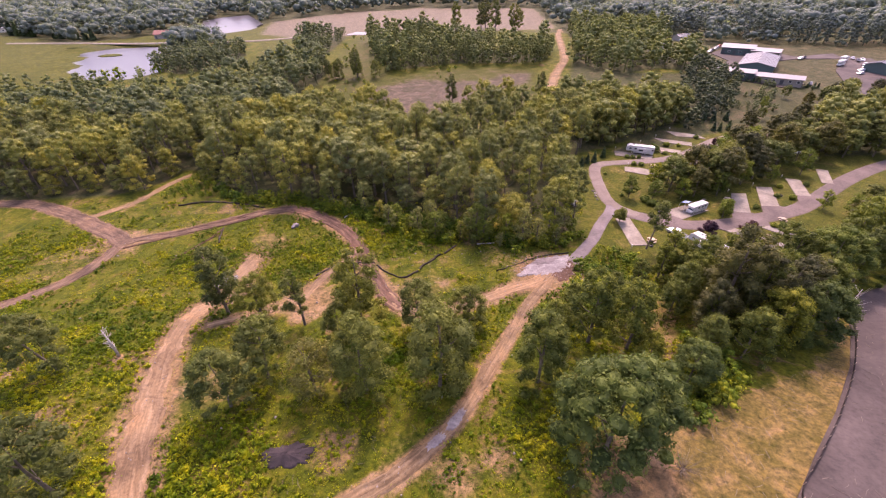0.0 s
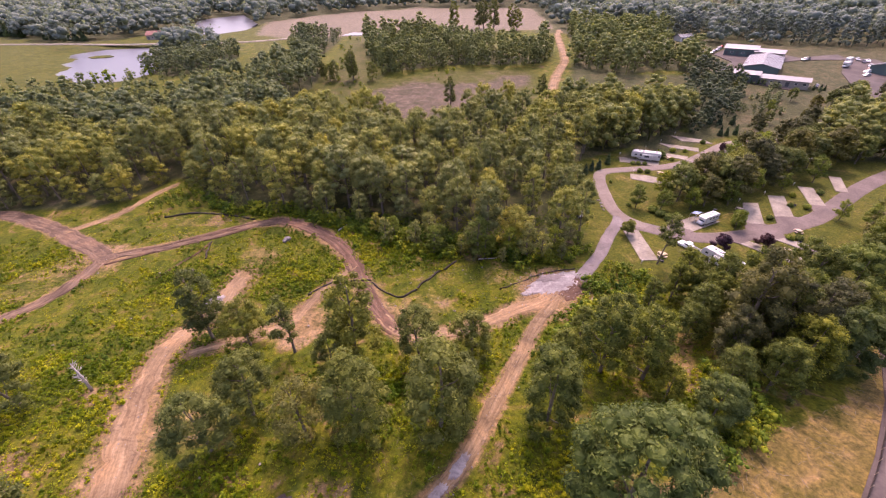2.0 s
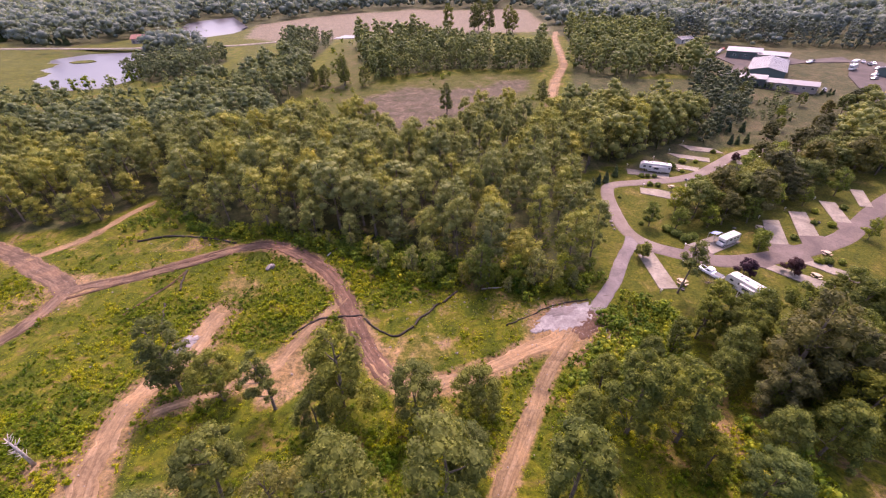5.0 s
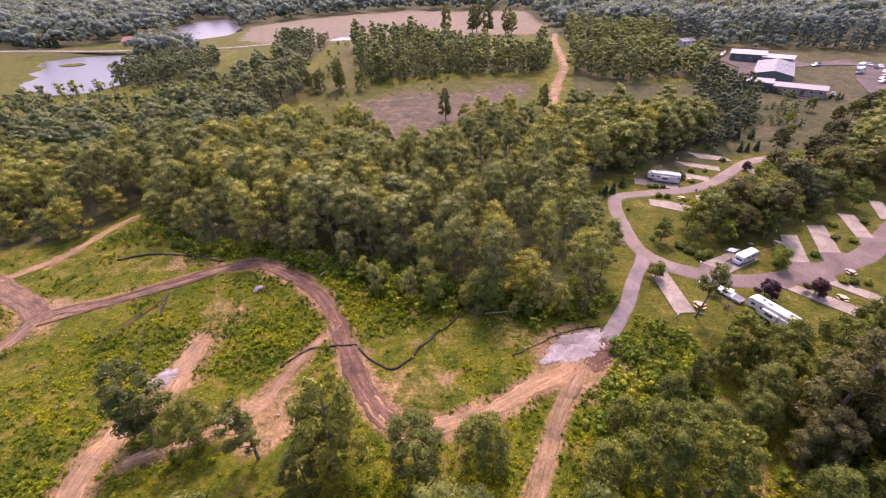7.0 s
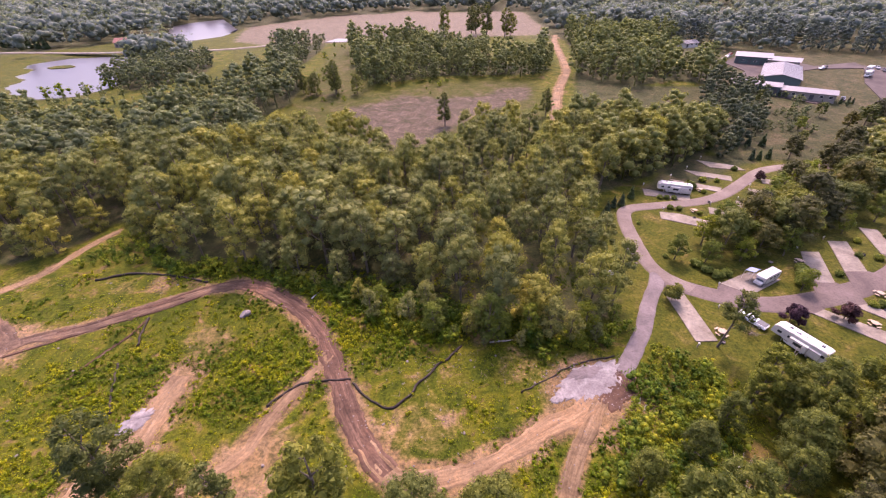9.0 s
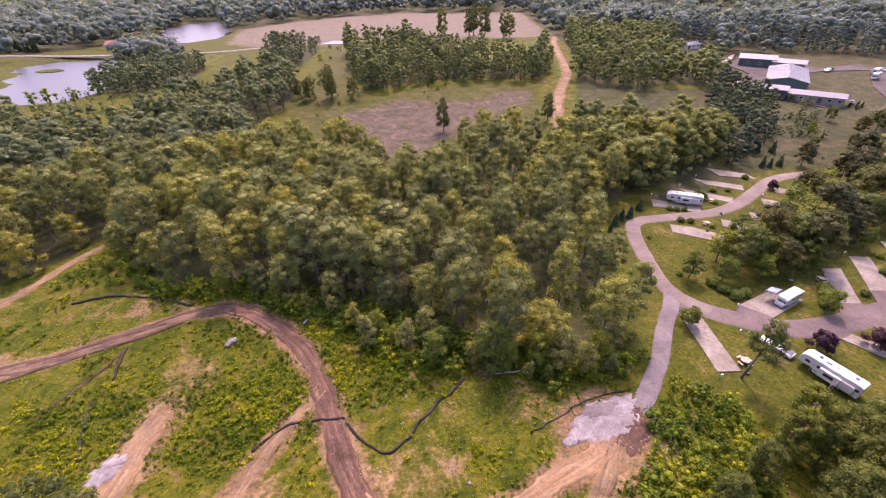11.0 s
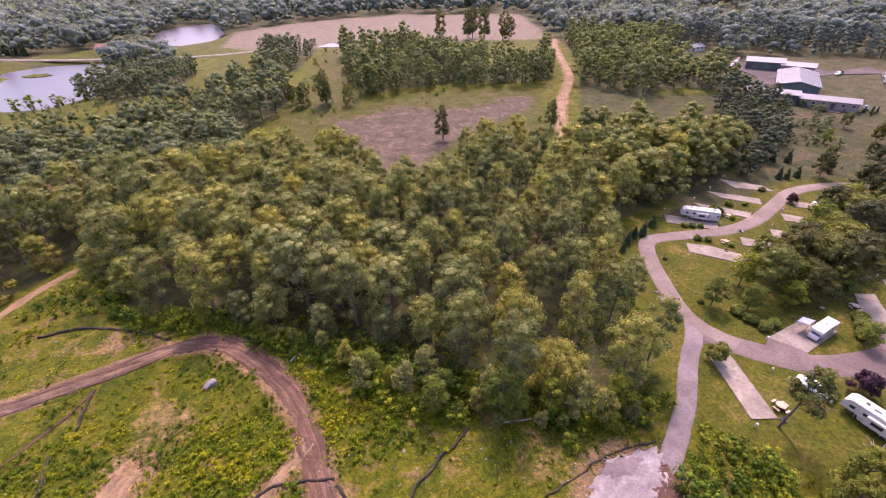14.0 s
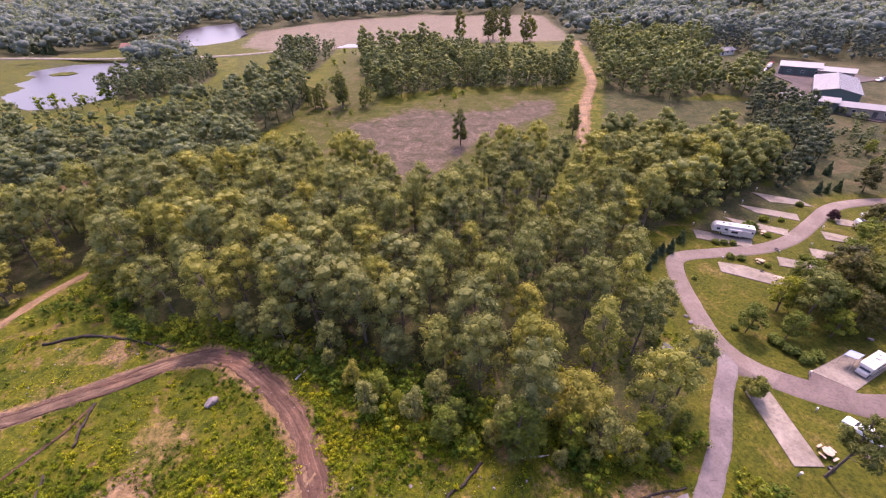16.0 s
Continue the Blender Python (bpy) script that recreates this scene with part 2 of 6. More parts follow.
# meadow, clay, lawn, straw, leaf litter and cut brush on one sheet of ground
GROUND, nt, b = tree_of("meadow_ground")
n_patch, n_mid, n_fine = noise_of(nt, 0.62, 5, 0.7, "Object", 1.0), noise_of(nt, 0.2, 5, 0.68, "Object", 0.8), noise_of(nt, 1.6, 6, 0.72)
meadow = ramp_of(nt, n_mid, [(0.3, (0.017, 0.026, 0.0014)), (0.45, (0.036, 0.045, 0.0022)), (0.56, (0.062, 0.061, 0.004)), (0.65, (0.092, 0.061, 0.025)), (0.74, (0.11, 0.07, 0.038))])
clay = ramp_of(nt, n_mid, [(0.3, (0.085, 0.05, 0.027)), (0.5, (0.132, 0.081, 0.043)), (0.7, (0.175, 0.116, 0.07))])
lawn = ramp_of(nt, n_mid, [(0.3, (0.026, 0.033, 0.0035)), (0.5, (0.041, 0.044, 0.0045)), (0.7, (0.064, 0.058, 0.01))])
straw = ramp_of(nt, n_mid, [(0.28, (0.04, 0.036, 0.006)), (0.4, (0.068, 0.05, 0.014)), (0.52, (0.098, 0.066, 0.023)), (0.7, (0.15, 0.098, 0.045))])
litter = ramp_of(nt, n_mid, [(0.3, (0.018, 0.022, 0.009)), (0.5, (0.031, 0.0335, 0.0145)), (0.7, (0.06, 0.046, 0.028))])
brush = ramp_of(nt, n_mid, [(0.3, (0.028, 0.03, 0.014)), (0.45, (0.052, 0.041, 0.03)), (0.55, (0.07, 0.05, 0.039)), (0.7, (0.105, 0.078, 0.062))])
pale = ramp_of(nt, n_mid, [(0.3, (0.078, 0.063, 0.047)), (0.5, (0.105, 0.082, 0.064)), (0.7, (0.13, 0.103, 0.082))])
colour = meadow


def edge(name, soft=0.16):
    broken = math_of(nt, "ADD", attr_of(nt, name), math_of(nt, "MULTIPLY", n_mid, 0.6))
    broken = math_of(nt, "ADD", broken, math_of(nt, "MULTIPLY", n_fine, 0.3))
    return value_ramp(nt, broken, 0.92 - soft, 0.92 + soft)


for key, tint in (("lawn", lawn), ("straw", straw), ("litter", litter), ("brush", brush), ("pale", pale), ("bare", clay)):
    colour = mix_of(nt, edge(key), colour, tint)
colour = mix_of(nt, 1.0, colour, ramp_of(nt, n_fine, [(0.3, (0.34, 0.4, 0.4)), (0.5, (1, 1, 1)), (0.7, (1.6, 1.48, 1.3))]), "MULTIPLY")
colour = mix_of(nt, 1.0, colour, ramp_of(nt, n_patch, [(0.28, (0.55, 0.6, 0.6)), (0.45, (0.95, 0.97, 0.95)), (0.6, (1.1, 1.08, 1.05)), (0.75, (1.45, 1.35, 1.3))]), "MULTIPLY")
nt.links.new(colour, b.inputs["Base Color"])
b.inputs["Roughness"].default_value, b.inputs["Specular IOR Level"].default_value = 0.95, 0.1
bump_of(nt, b, n_fine, 0.9, 0.18)


# ---- the lie of the land ----
def ease(a, b, v):
    u = np.clip((np.asarray(v, float) - a) / (b - a), 0, 1)
    return u * u * (3 - 2 * u)


def land(x, y):
    """Height of the ground."""
    r = np.hypot(x, y)
    hills = 38 * ease(800, 2600, r) * (1 + 0.35 * np.sin(np.asarray(x) * 0.0021 + 1.0) + 0.25 * np.sin(np.asarray(y) * 0.0037 + np.asarray(x) * 0.0011))
    return 5.5 * (1 - ease(30, 85, y)) + 7 * ease(160, 330, y) + hills


def lz(x, y):
    return float(land(x, y))


def inside(poly, x, y):
    x, y = np.asarray(x, float), np.asarray(y, float)
    hit = np.zeros(x.shape, bool)
    for (ax, ay), (bx, by) in zip(poly, poly[1:] + poly[:1]):
        if ay != by:
            hit ^= ((ay > y) != (by > y)) & (x < (bx - ax) * (y - ay) / (by - ay) + ax)
    return hit


def off_line(line, x, y):
    """Distance from a line of points."""
    x, y = np.asarray(x, float), np.asarray(y, float)
    best = np.full(x.shape, 1e9)
    for (ax, ay), (bx, by) in zip(line, line[1:]):
        dx, dy = bx - ax, by - ay
        u = np.clip(((x - ax) * dx + (y - ay) * dy) / (dx * dx + dy * dy), 0, 1)
        best = np.minimum(best, np.hypot(x - ax - u * dx, y - ay - u * dy))
    return best


def within(poly, x, y, soft):
    """1 inside an outline, falling to 0 over a soft edge."""
    d = off_line(poly + poly[:1], x, y)
    return np.clip(0.5 + np.where(inside(poly, x, y), d, -d) / (2 * soft), 0, 1)


def spline(points, step=1.0):
    """A smooth line through the points, in short steps."""
    p = [Vector(q) for q in points]
    p = [2 * p[0] - p[1]] + p + [2 * p[-1] - p[-2]]
    out = []
    for a, b, c, d in zip(p, p[1:], p[2:], p[3:]):
        n = max(2, int((c - b).length / step))
        for k in range(n):
            t = k / n
            out.append(0.5 * (2 * b + (c - a) * t + (2 * a - 5 * b + 4 * c - d) * t * t + (3 * b - a - 3 * c + d) * t ** 3))
    return out + [p[-2]]


PAVED = [(25.4, 80.6), (28.5, 84.5), (32.4, 89.5), (36.5, 95), (39.2, 99.6), (42.2, 104.7), (45.4, 109.4), (47.2, 113.4), (47.1, 117)]
LOOP_N = [(52.5, 107.5), (48.2, 112.6), (46.9, 118.3), (47.4, 128), (48.9, 138), (52, 143.4), (61.2, 145.2), (72.5, 146.7), (82.8, 150.8), (94, 159), (103.5, 166.5), (112, 169.8), (124, 171), (140, 168), (160, 160)]
LOOP_E = [(46.2, 112.2), (50.8, 108.6), (57, 105.2), (64, 102.6), (73, 103), (84, 105.8), (97, 110.5), (106, 116), (126, 130), (148, 142), (170, 150)]
TRACK_S = [(26, 84), (24.5, 81), (16.8, 69.5), (10.7, 57.3), (6.4, 48.4), (2.8, 41.9), (-1, 37), (-5.4, 33), (-10, 30), (-18, 25)]
TRACK_W = [(24, 82), (20.5, 78.4), (13.5, 74.8), (6.8, 70.8), (0, 67.9), (-4.9, 67.4), (-9.1, 68.6), (-13.1, 73), (-16.4, 78.5), (-19.4, 84.7), (-22.5, 90.9), (-27.2, 98.8), (-34.6, 105.7), (-42.7, 110.6), (-49, 111.8)]
TRACK_WW = [(-47, 112), (-54.6, 109.8), (-62.4, 105.2), (-71.7, 99.8), (-80, 96.4), (-85.5, 93.5), (-86, 85), (-88, 77), (-92, 70.5), (-98, 64)]
TRACK_NW = [(-84, 93), (-90, 97), (-104.9, 105.2), (-117, 111), (-129.4, 115.6), (-145, 116)]
TRAIL = [(-106, 106), (-97.5, 116), (-94.7, 128), (-91.6, 136)]
TRACK_E = [(-47.5, 86.5), (-48, 80), (-48, 73), (-50.8, 65.1), (-49.8, 56.5), (-45.9, 47), (-43.3, 40.6), (-40.9, 35.4), (-37, 27)]
TRACK_E2 = [(-22.6, 91), (-26, 84.2), (-29, 78), (-31, 71), (-38, 66), (-46, 62)]
FAR_ROAD = [(47, 185), (46.5, 205), (48.5, 222), (58, 259.7), (72.3, 300), (80, 345), (90, 410), (100, 450)]
LOT_EDGE = [(42, 24), (42.6, 31.2), (48.6, 36.7), (56.3, 43.3), (65.8, 52.4), (74.7, 62.8), (80, 71.5)]
CAMP = [(30, 96), (38, 93), (44, 86), (52, 83), (66, 80), (86, 84), (120, 105), (160, 130), (175, 155), (150, 182), (105, 182), (78, 172), (60, 152), (46, 150), (43, 135), (40, 112)]
CLEARING = [(-54, 244), (-38, 248), (-23, 262), (-4, 257), (19, 259), (29, 271), (49, 271), (44, 250), (24, 232), (12, 222), (-3, 200), (-14, 175), (-26, 190), (-44, 215)]
MEADOW = [(-76, 226), (-82, 257), (-82, 305), (-95, 440), (-62, 440), (-47, 303), (-36, 268), (-10, 285), (25, 288), (53, 282), (50, 225), (40, 190), (22, 190), (5, 184), (-13, 163), (-36, 188), (-74, 190)]
EAST_YARD = [(128, 232), (150, 300), (165, 365), (340, 350), (340, 190), (200, 178), (180, 236), (150, 252)]
DRY_GAP = [(34, 52), (39, 54), (46, 68), (44, 74), (38, 68)]
EAST_MEADOW = [(96, 186), (112, 198), (128, 225), (138, 245), (150, 252), (180, 236), (215, 205), (190, 178), (150, 180), (120, 183)]
LAWN_LAKE = [(-600, 540), (-420, 450), (-323, 385), (-292, 344), (-245, 290), (-250, 262), (-300, 250), (-600, 330)]
TAN_FIELD = [(-190, 450), (-225, 570), (-170, 660), (-60, 730), (110, 700), (98, 458), (20, 446), (-60, 446), (-135, 425)]
LAKE_A = [(-215, 272), (-251, 290), (-293, 344), (-320, 393), (-270, 400), (-245, 395), (-231, 370), (-220, 332), (-205, 312), (-198, 294), (-202, 281)]
LAKE_B = [(-265, 478), (-322, 597), (-325, 640), (-301, 675), (-240, 560), (-227, 515), (-229, 482)]
STRAW = [(9, 28), (18, 31), (24, 37), (31, 41), (43, 46), (60, 52), (72, 62), (80, 70), (84, 68), (70, 50), (54, 34), (46, 18), (8, 18)]
YARD = [(148, 258), (158, 276), (172, 290), (172, 312), (205, 345), (217, 298), (246, 305), (244, 297), (258, 290), (250, 240), (205, 218), (190, 228), (206, 239), (218, 263), (240, 291), (214, 292), (196, 286), (178, 262), (186, 240), (172, 234)]
WOODS = [(-320, 128), (-170, 116), (-116, 120), (-108, 121.5), (-101, 125), (-97.5, 132), (-95, 141), (-89, 141), (-82, 132), (-75, 125), (-60, 120), (-46, 117.5), (-33, 113.5), (-21, 110), (-5, 105), (4, 99), (17, 96), (25, 96.5), (31.5, 99.5), (35.5, 106), (35.5, 118), (36.5, 135), (37.5, 150), (39, 160), (36, 160), (33, 166), (30, 178), (20, 190), (6, 182), (-7, 171), (-13, 161), (-21, 172), (-34, 185), (-50, 187), (-71, 187), (-85, 178), (-105, 165), (-112, 150), (-137, 163), (-180, 170), (-320, 185)]
GAP_WOOD = [(38, 140), (39.5, 146), (44, 152), (52, 156), (58, 163), (70, 172), (82, 180), (98, 188), (84, 192), (62, 196), (50, 196), (36, 184), (32, 170)]
NORTH_EDGE = [(56, 152), (60, 157), (75, 173), (90, 181), (105, 185), (150, 186), (178, 160), (140, 173), (112, 175), (98, 169), (86, 160), (72, 152)]
FILL_WOOD = [(-330, 182), (-180, 172), (-137, 164), (-114, 152), (-105, 167), (-85, 180), (-71, 189), (-76, 204), (-84, 222), (-100, 210), (-172, 200), (-330, 202)]
LEFT_WOOD = [(-124, 209), (-108, 221), (-92, 223), (-84, 236), (-78, 251), (-80, 282), (-92, 302), (-108, 294), (-114, 264), (-130, 234)]
THIN_WOOD = [(-330, 207), (-170, 200), (-142, 199), (-122, 207), (-126, 224), (-155, 226), (-210, 236), (-330, 244)]
SHORE = [(-345, 402), (-150, 402), (-125, 445), (-190, 452), (-215, 540), (-285, 500)]
EAST_COPSE = [(122, 150), (150, 150), (190, 172), (240, 215), (205, 206), (165, 192), (142, 170)]
PINES = [(-48, 303), (-39, 282), (-24, 286), (-9, 295), (22, 295), (53, 295), (62, 305), (60, 322), (40, 322), (27, 348), (-6, 394), (-30, 414), (-52, 392), (-72, 390)]
LAKE_WOOD = [(-199, 291), (-175, 278), (-162, 287), (-150, 309), (-156, 338), (-168, 352), (-196, 346), (-206, 322)]
EAST_WOOD = [(52, 166), (50, 208), (61, 214), (75, 203), (94, 207), (104, 201), (98, 186), (86, 176), (76, 170), (58, 160)]

EAST_FAR = [(73, 290), (85, 277), (101, 267), (124, 276), (146, 264), (150, 284), (142, 300), (140, 322), (146, 345), (168, 378), (165, 430), (104, 430), (93, 370), (81, 302)]
EAST_DARK = [(97, 178), (108, 182), (124, 199), (140, 222), (150, 240), (146, 262), (134, 262), (122, 238), (104, 206)]
BELT = [(166, 384), (214, 380), (236, 348), (262, 332), (345, 312), (352, 342), (262, 366), (232, 402), (170, 410)]
MEADOW_STAND = [(-98, 326), (-94, 346), (-100, 432), (-140, 418), (-126, 360)]
FIELD_E = [(276, 545), (296, 610), (350, 655), (352, 610), (322, 556), (296, 520)]
FIELD_N = [(-310, 1040), (-240, 985), (-150, 900), (-105, 925), (-190, 1010), (-270, 1070)]
GRASS_BAND = [(-240, 254), (-211, 258), (-165, 274), (-140, 290), (-136, 330), (-136, 380), (-158, 404), (-172, 404), (-150, 350), (-146, 306), (-160, 284), (-196, 276), (-240, 268)]

# one sheet of ground, fine near the flight and coarse to the horizon


def axis(lo, hi, step, reach):
    mid = list(np.arange(lo, hi + 0.1, step))
    up, down, s = [mid[-1]], [mid[0]], step
    while up[-1] < reach:
        s *= 1.14
        up.append(up[-1] + s)
        down.append(down[-1] - s)
    return np.array(down[:0:-1] + mid + up[1:])


gx, gy = np.meshgrid(axis(-120, 130, 1.5, 4200), axis(14, 260, 1.5, 4200))
X, Y = gx.ravel(), gy.ravel()
ROADS = ((PAVED, 3.4), (LOOP_N, 3.6), (LOOP_E, 3.8), (TRACK_S, 2.2), (TRACK_W, 2.5), (TRACK_WW, 2.5), (TRACK_NW, 2.8), (TRAIL, 1.8), (TRACK_E, 3.6), (TRACK_E2, 1.6), (FAR_ROAD, 3.2))
near_road = np.min([off_line(line, X, Y) - w for line, w in ROADS], axis=0)
rough = np.clip(near_road / 4, 0, 1) * (1 - within(CAMP, X, Y, 4)) * (1 - within(LOT_EDGE + [(130, 80), (130, 10)], X, Y, 4))
lumps = np.array([noise.noise((a * 0.22, b * 0.22, 3.0)) + 0.5 * noise.noise((a * 0.6, b * 0.6, 7.0)) if abs(a) < 140 and 0 < b < 280 else 0.0 for a, b in zip(X, Y)])
drop = np.zeros(len(X))
for lake in (LAKE_A, LAKE_B):
    drop += 4.5 * within(lake, X, Y, 8)
Z = land(X, Y) + 0.28 * lumps * rough - drop - 0.03
rows_n, cols_n = gx.shape
index = np.arange(rows_n * cols_n).reshape(rows_n, cols_n)
quads = np.stack([index[:-1, :-1], index[:-1, 1:], index[1:, 1:], index[1:, :-1]], -1).reshape(-1, 4)
ground_mesh = bpy.data.meshes.new("ground")
ground_mesh.from_pydata(np.stack([X, Y, Z], 1).tolist(), [], quads.tolist())
ground_mesh.materials.append(GROUND)
woods_all = np.max([within(p, X, Y, 5) for p in (WOODS, FILL_WOOD, GAP_WOOD, LEFT_WOOD, EAST_COPSE, PINES, LAKE_WOOD, EAST_WOOD, EAST_FAR, EAST_DARK, BELT, MEADOW_STAND)], axis=0)
beyond = ease(420, 520, np.hypot(X, Y) + 0.35 * np.clip(X, 0, 400)) * (1 - within(TAN_FIELD, X, Y, 15)) * (1 - within(LAWN_LAKE, X, Y, 15))
bare = np.zeros(len(X))
for line, w in ((TRACK_S, 2.3), (TRACK_W, 4.0), (TRACK_WW, 2.8), (TRACK_NW, 3.6), (TRAIL, 1.8), (TRACK_E, 5.5), (TRACK_E2, 3.2), (FAR_ROAD, 4.0)):
    bare = np.maximum(bare, np.clip(1.0 - (off_line(line, X, Y) - w * 0.4) / (w * 0.75), 0, 1) * 0.75)
for px, py, pr, pv in ((24, 81, 8, 0.9), (-5, 75, 8, 0.42), (-2, 84, 8, 0.34), (-28, 70, 7, 0.55), (-75, 112, 8, 0.3), (-98, 112, 10, 0.35), (-4, 35, 5, 0.4), (-38, 46, 7, 0.42), (-88, 93, 10, 0.5), (-95, 84, 9, 0.4), (-66, 112.5, 4, 0.55), (-74, 111, 3, 0.45), (-58, 113, 3, 0.55), (-72, 104, 4, 0.4), (12, 88, 6, 0.4), (-47, 95, 6, 0.45), (-16, 53, 6, 0.38), (6, 96, 4, 0.55), (-110, 48, 12, 0.4), (24, 33, 7, 0.62), (38, 57, 5, 0.5), (-137, 185, 8, 0.8), (-58, 38.5, 4, 0.7), (-74, 50, 4, 0.7), (-55, 52, 2.5, 0.7), (-14, 36, 4, 0.55), (2, 33, 4, 0.5), (8, 35, 3, 0.5)):
    bare = np.maximum(bare, pv * np.clip(1.6 - np.hypot(X - px, Y - py) / pr, 0, 1))
fields = {
    "bare": bare,
    "lawn": np.maximum.reduce([0.95 * within(CAMP, X, Y, 2.5), 0.8 * within(MEADOW, X, Y, 8), 0.9 * within(LAWN_LAKE, X, Y, 15), 0.9 * within(SHORE, X, Y, 10), 0.7 * within(EAST_MEADOW, X, Y, 8), 0.85 * within(GRASS_BAND, X, Y, 8), 0.6 * within(THIN_WOOD, X, Y, 8)]),
    "straw": np.maximum.reduce([0.8 * within(STRAW, X, Y, 3), 0.4 * within(EAST_MEADOW, X, Y, 8), 0.36 * within(MEADOW, X, Y, 8), 0.3 * within(CAMP, X, Y, 4), 0.5 * within(EAST_YARD, X, Y, 8), 0.8 * within(DRY_GAP, X, Y, 1.5)]),
    "litter": np.maximum.reduce([0.9 * woods_all, 0.9 * beyond * (1 - within(SHORE, X, Y, 12)), 0.95 * within(EAST_MEADOW, X, Y, 8), 0.62 * within(NORTH_EDGE, X, Y, 3), 0.95 * within(EAST_YARD, X, Y, 8), 0.42 * within(MEADOW, X, Y, 8), 0.85 * within([(54, 214), (110, 204), (150, 262), (102, 268), (75, 290)], X, Y, 6), 0.75 * within(THIN_WOOD, X, Y, 8)]),
    "brush": 0.66 * within(CLEARING, X, Y, 7),
    "pale": np.maximum.reduce([0.95 * within(TAN_FIELD, X, Y, 12), 0.95 * within(FIELD_E, X, Y, 12), 0.95 * within(FIELD_N, X, Y, 20)]),
}
for key, values in fields.items():
    a = ground_mesh.attributes.new(key, "FLOAT", "POINT")
    a.data.foreach_set("value", np.asarray(values, np.float32))
for p in ground_mesh.polygons:
    p.use_smooth = True
tagged(new("ground", ground_mesh), "uneven meadow ground with weeds, clay and lawn", "ground", kind="structure")


# ---- building blocks ----
def part(name, bm, material, parent, label=""):
    me = bpy.data.meshes.new(name)
    bm.to_mesh(me)
    bm.free()
    me.materials.append(material)
    ob = new(name, me)
    if parent is not None:
        ob.parent = parent
    return tagged(ob, label)


def mesh_part(name, verts, faces, material, parent, label="", smooth=False):
    me = bpy.data.meshes.new(name)
    me.from_pydata([tuple(v) for v in verts], [], [tuple(int(i) for i in f) for f in faces])
    me.materials.append(material)
    if smooth:
        me.polygons.foreach_set("use_smooth", [True] * len(me.polygons))
    ob = new(name, me)
    if parent is not None:
        ob.parent = parent
    return tagged(ob, label)


def thing(name, label, category, group="", kind=""):
    return tagged(new(name), label, category, group, kind)


def block(cx, cy, cz, sx, sy, sz, bevel=0.0, bm=None):
    """A box with rounded edges, added to bm."""
    bm = bm or bmesh.new()
    made = bmesh.ops.create_cube(bm, size=1.0)["verts"]
    for v in made:
        v.co = Vector((cx + v.co.x * sx, cy + v.co.y * sy, cz + v.co.z * sz))
    if bevel:
        edges = {e for v in made for e in v.link_edges}
        bmesh.ops.bevel(bm, geom=list(edges), offset=bevel, segments=2, affect="EDGES")
    return bm


def drum(cx, cy, cz, r, depth, axis_name="z", sides=14, r2=None, bm=None):
    bm = bm or bmesh.new()
    made = bmesh.ops.create_cone(bm, cap_ends=True, segments=sides, radius1=r, radius2=r if r2 is None else r2, depth=depth)["verts"]
    turn = {"z": Matrix(), "x": Matrix.Rotation(radians(90), 4, "Y"), "y": Matrix.Rotation(radians(90), 4, "X")}[axis_name]
    for v in made:
        v.co = turn @ v.co + Vector((cx, cy, cz))
    return bm


def slab(profile, y0, y1, bevel=0.0):
    """A side outline (x, z) drawn out from y0 to y1."""
    bm = bmesh.new()
    a = [bm.verts.new((x, y0, z)) for x, z in profile]
    c = [bm.verts.new((x, y1, z)) for x, z in profile]
    n = len(profile)
    bm.faces.new(a)
    bm.faces.new(c[::-1])
    for i in range(n):
        bm.faces.new((a[i], c[i], c[(i + 1) % n], a[(i + 1) % n]))
    bmesh.ops.recalc_face_normals(bm, faces=bm.faces)
    if bevel:
        bmesh.ops.bevel(bm, geom=list(bm.edges), offset=bevel, segments=2, affect="EDGES")
    return bm


def tube(points, radii, sides=7):
    """Rings of vertices along a bent, tapering line."""
    verts, faces = [], []
    for i, (p, r) in enumerate(zip(points, radii)):
        ahead = (Vector(points[min(i + 1, len(points) - 1)]) - Vector(points[max(i - 1, 0)])).normalized()
        u = ahead.orthogonal().normalized()
        if i and abs(ahead.dot(keep)) < 0.95:
            u = (keep - ahead * keep.dot(ahead)).normalized()
        keep = u
        w = ahead.cross(u)
        for k in range(sides):
            a = 2 * math.pi * k / sides
            verts.append(Vector(p) + (u * math.cos(a) + w * math.sin(a)) * r)
    for i in range(len(points) - 1):
        for k in range(sides):
            a, c = i * sides + k, i * sides + (k + 1) % sides
            faces.append((a, c, c + sides, a + sides))
    faces.append(tuple(range(sides))[::-1])
    faces.append(tuple(range(len(verts) - sides, len(verts))))
    return verts, faces


def joined(pieces):
    verts, faces = [], []
    for v, f in pieces:
        n = len(verts)
        verts += list(v)
        faces += [tuple(i + n for i in g) for g in f]
    return verts, faces


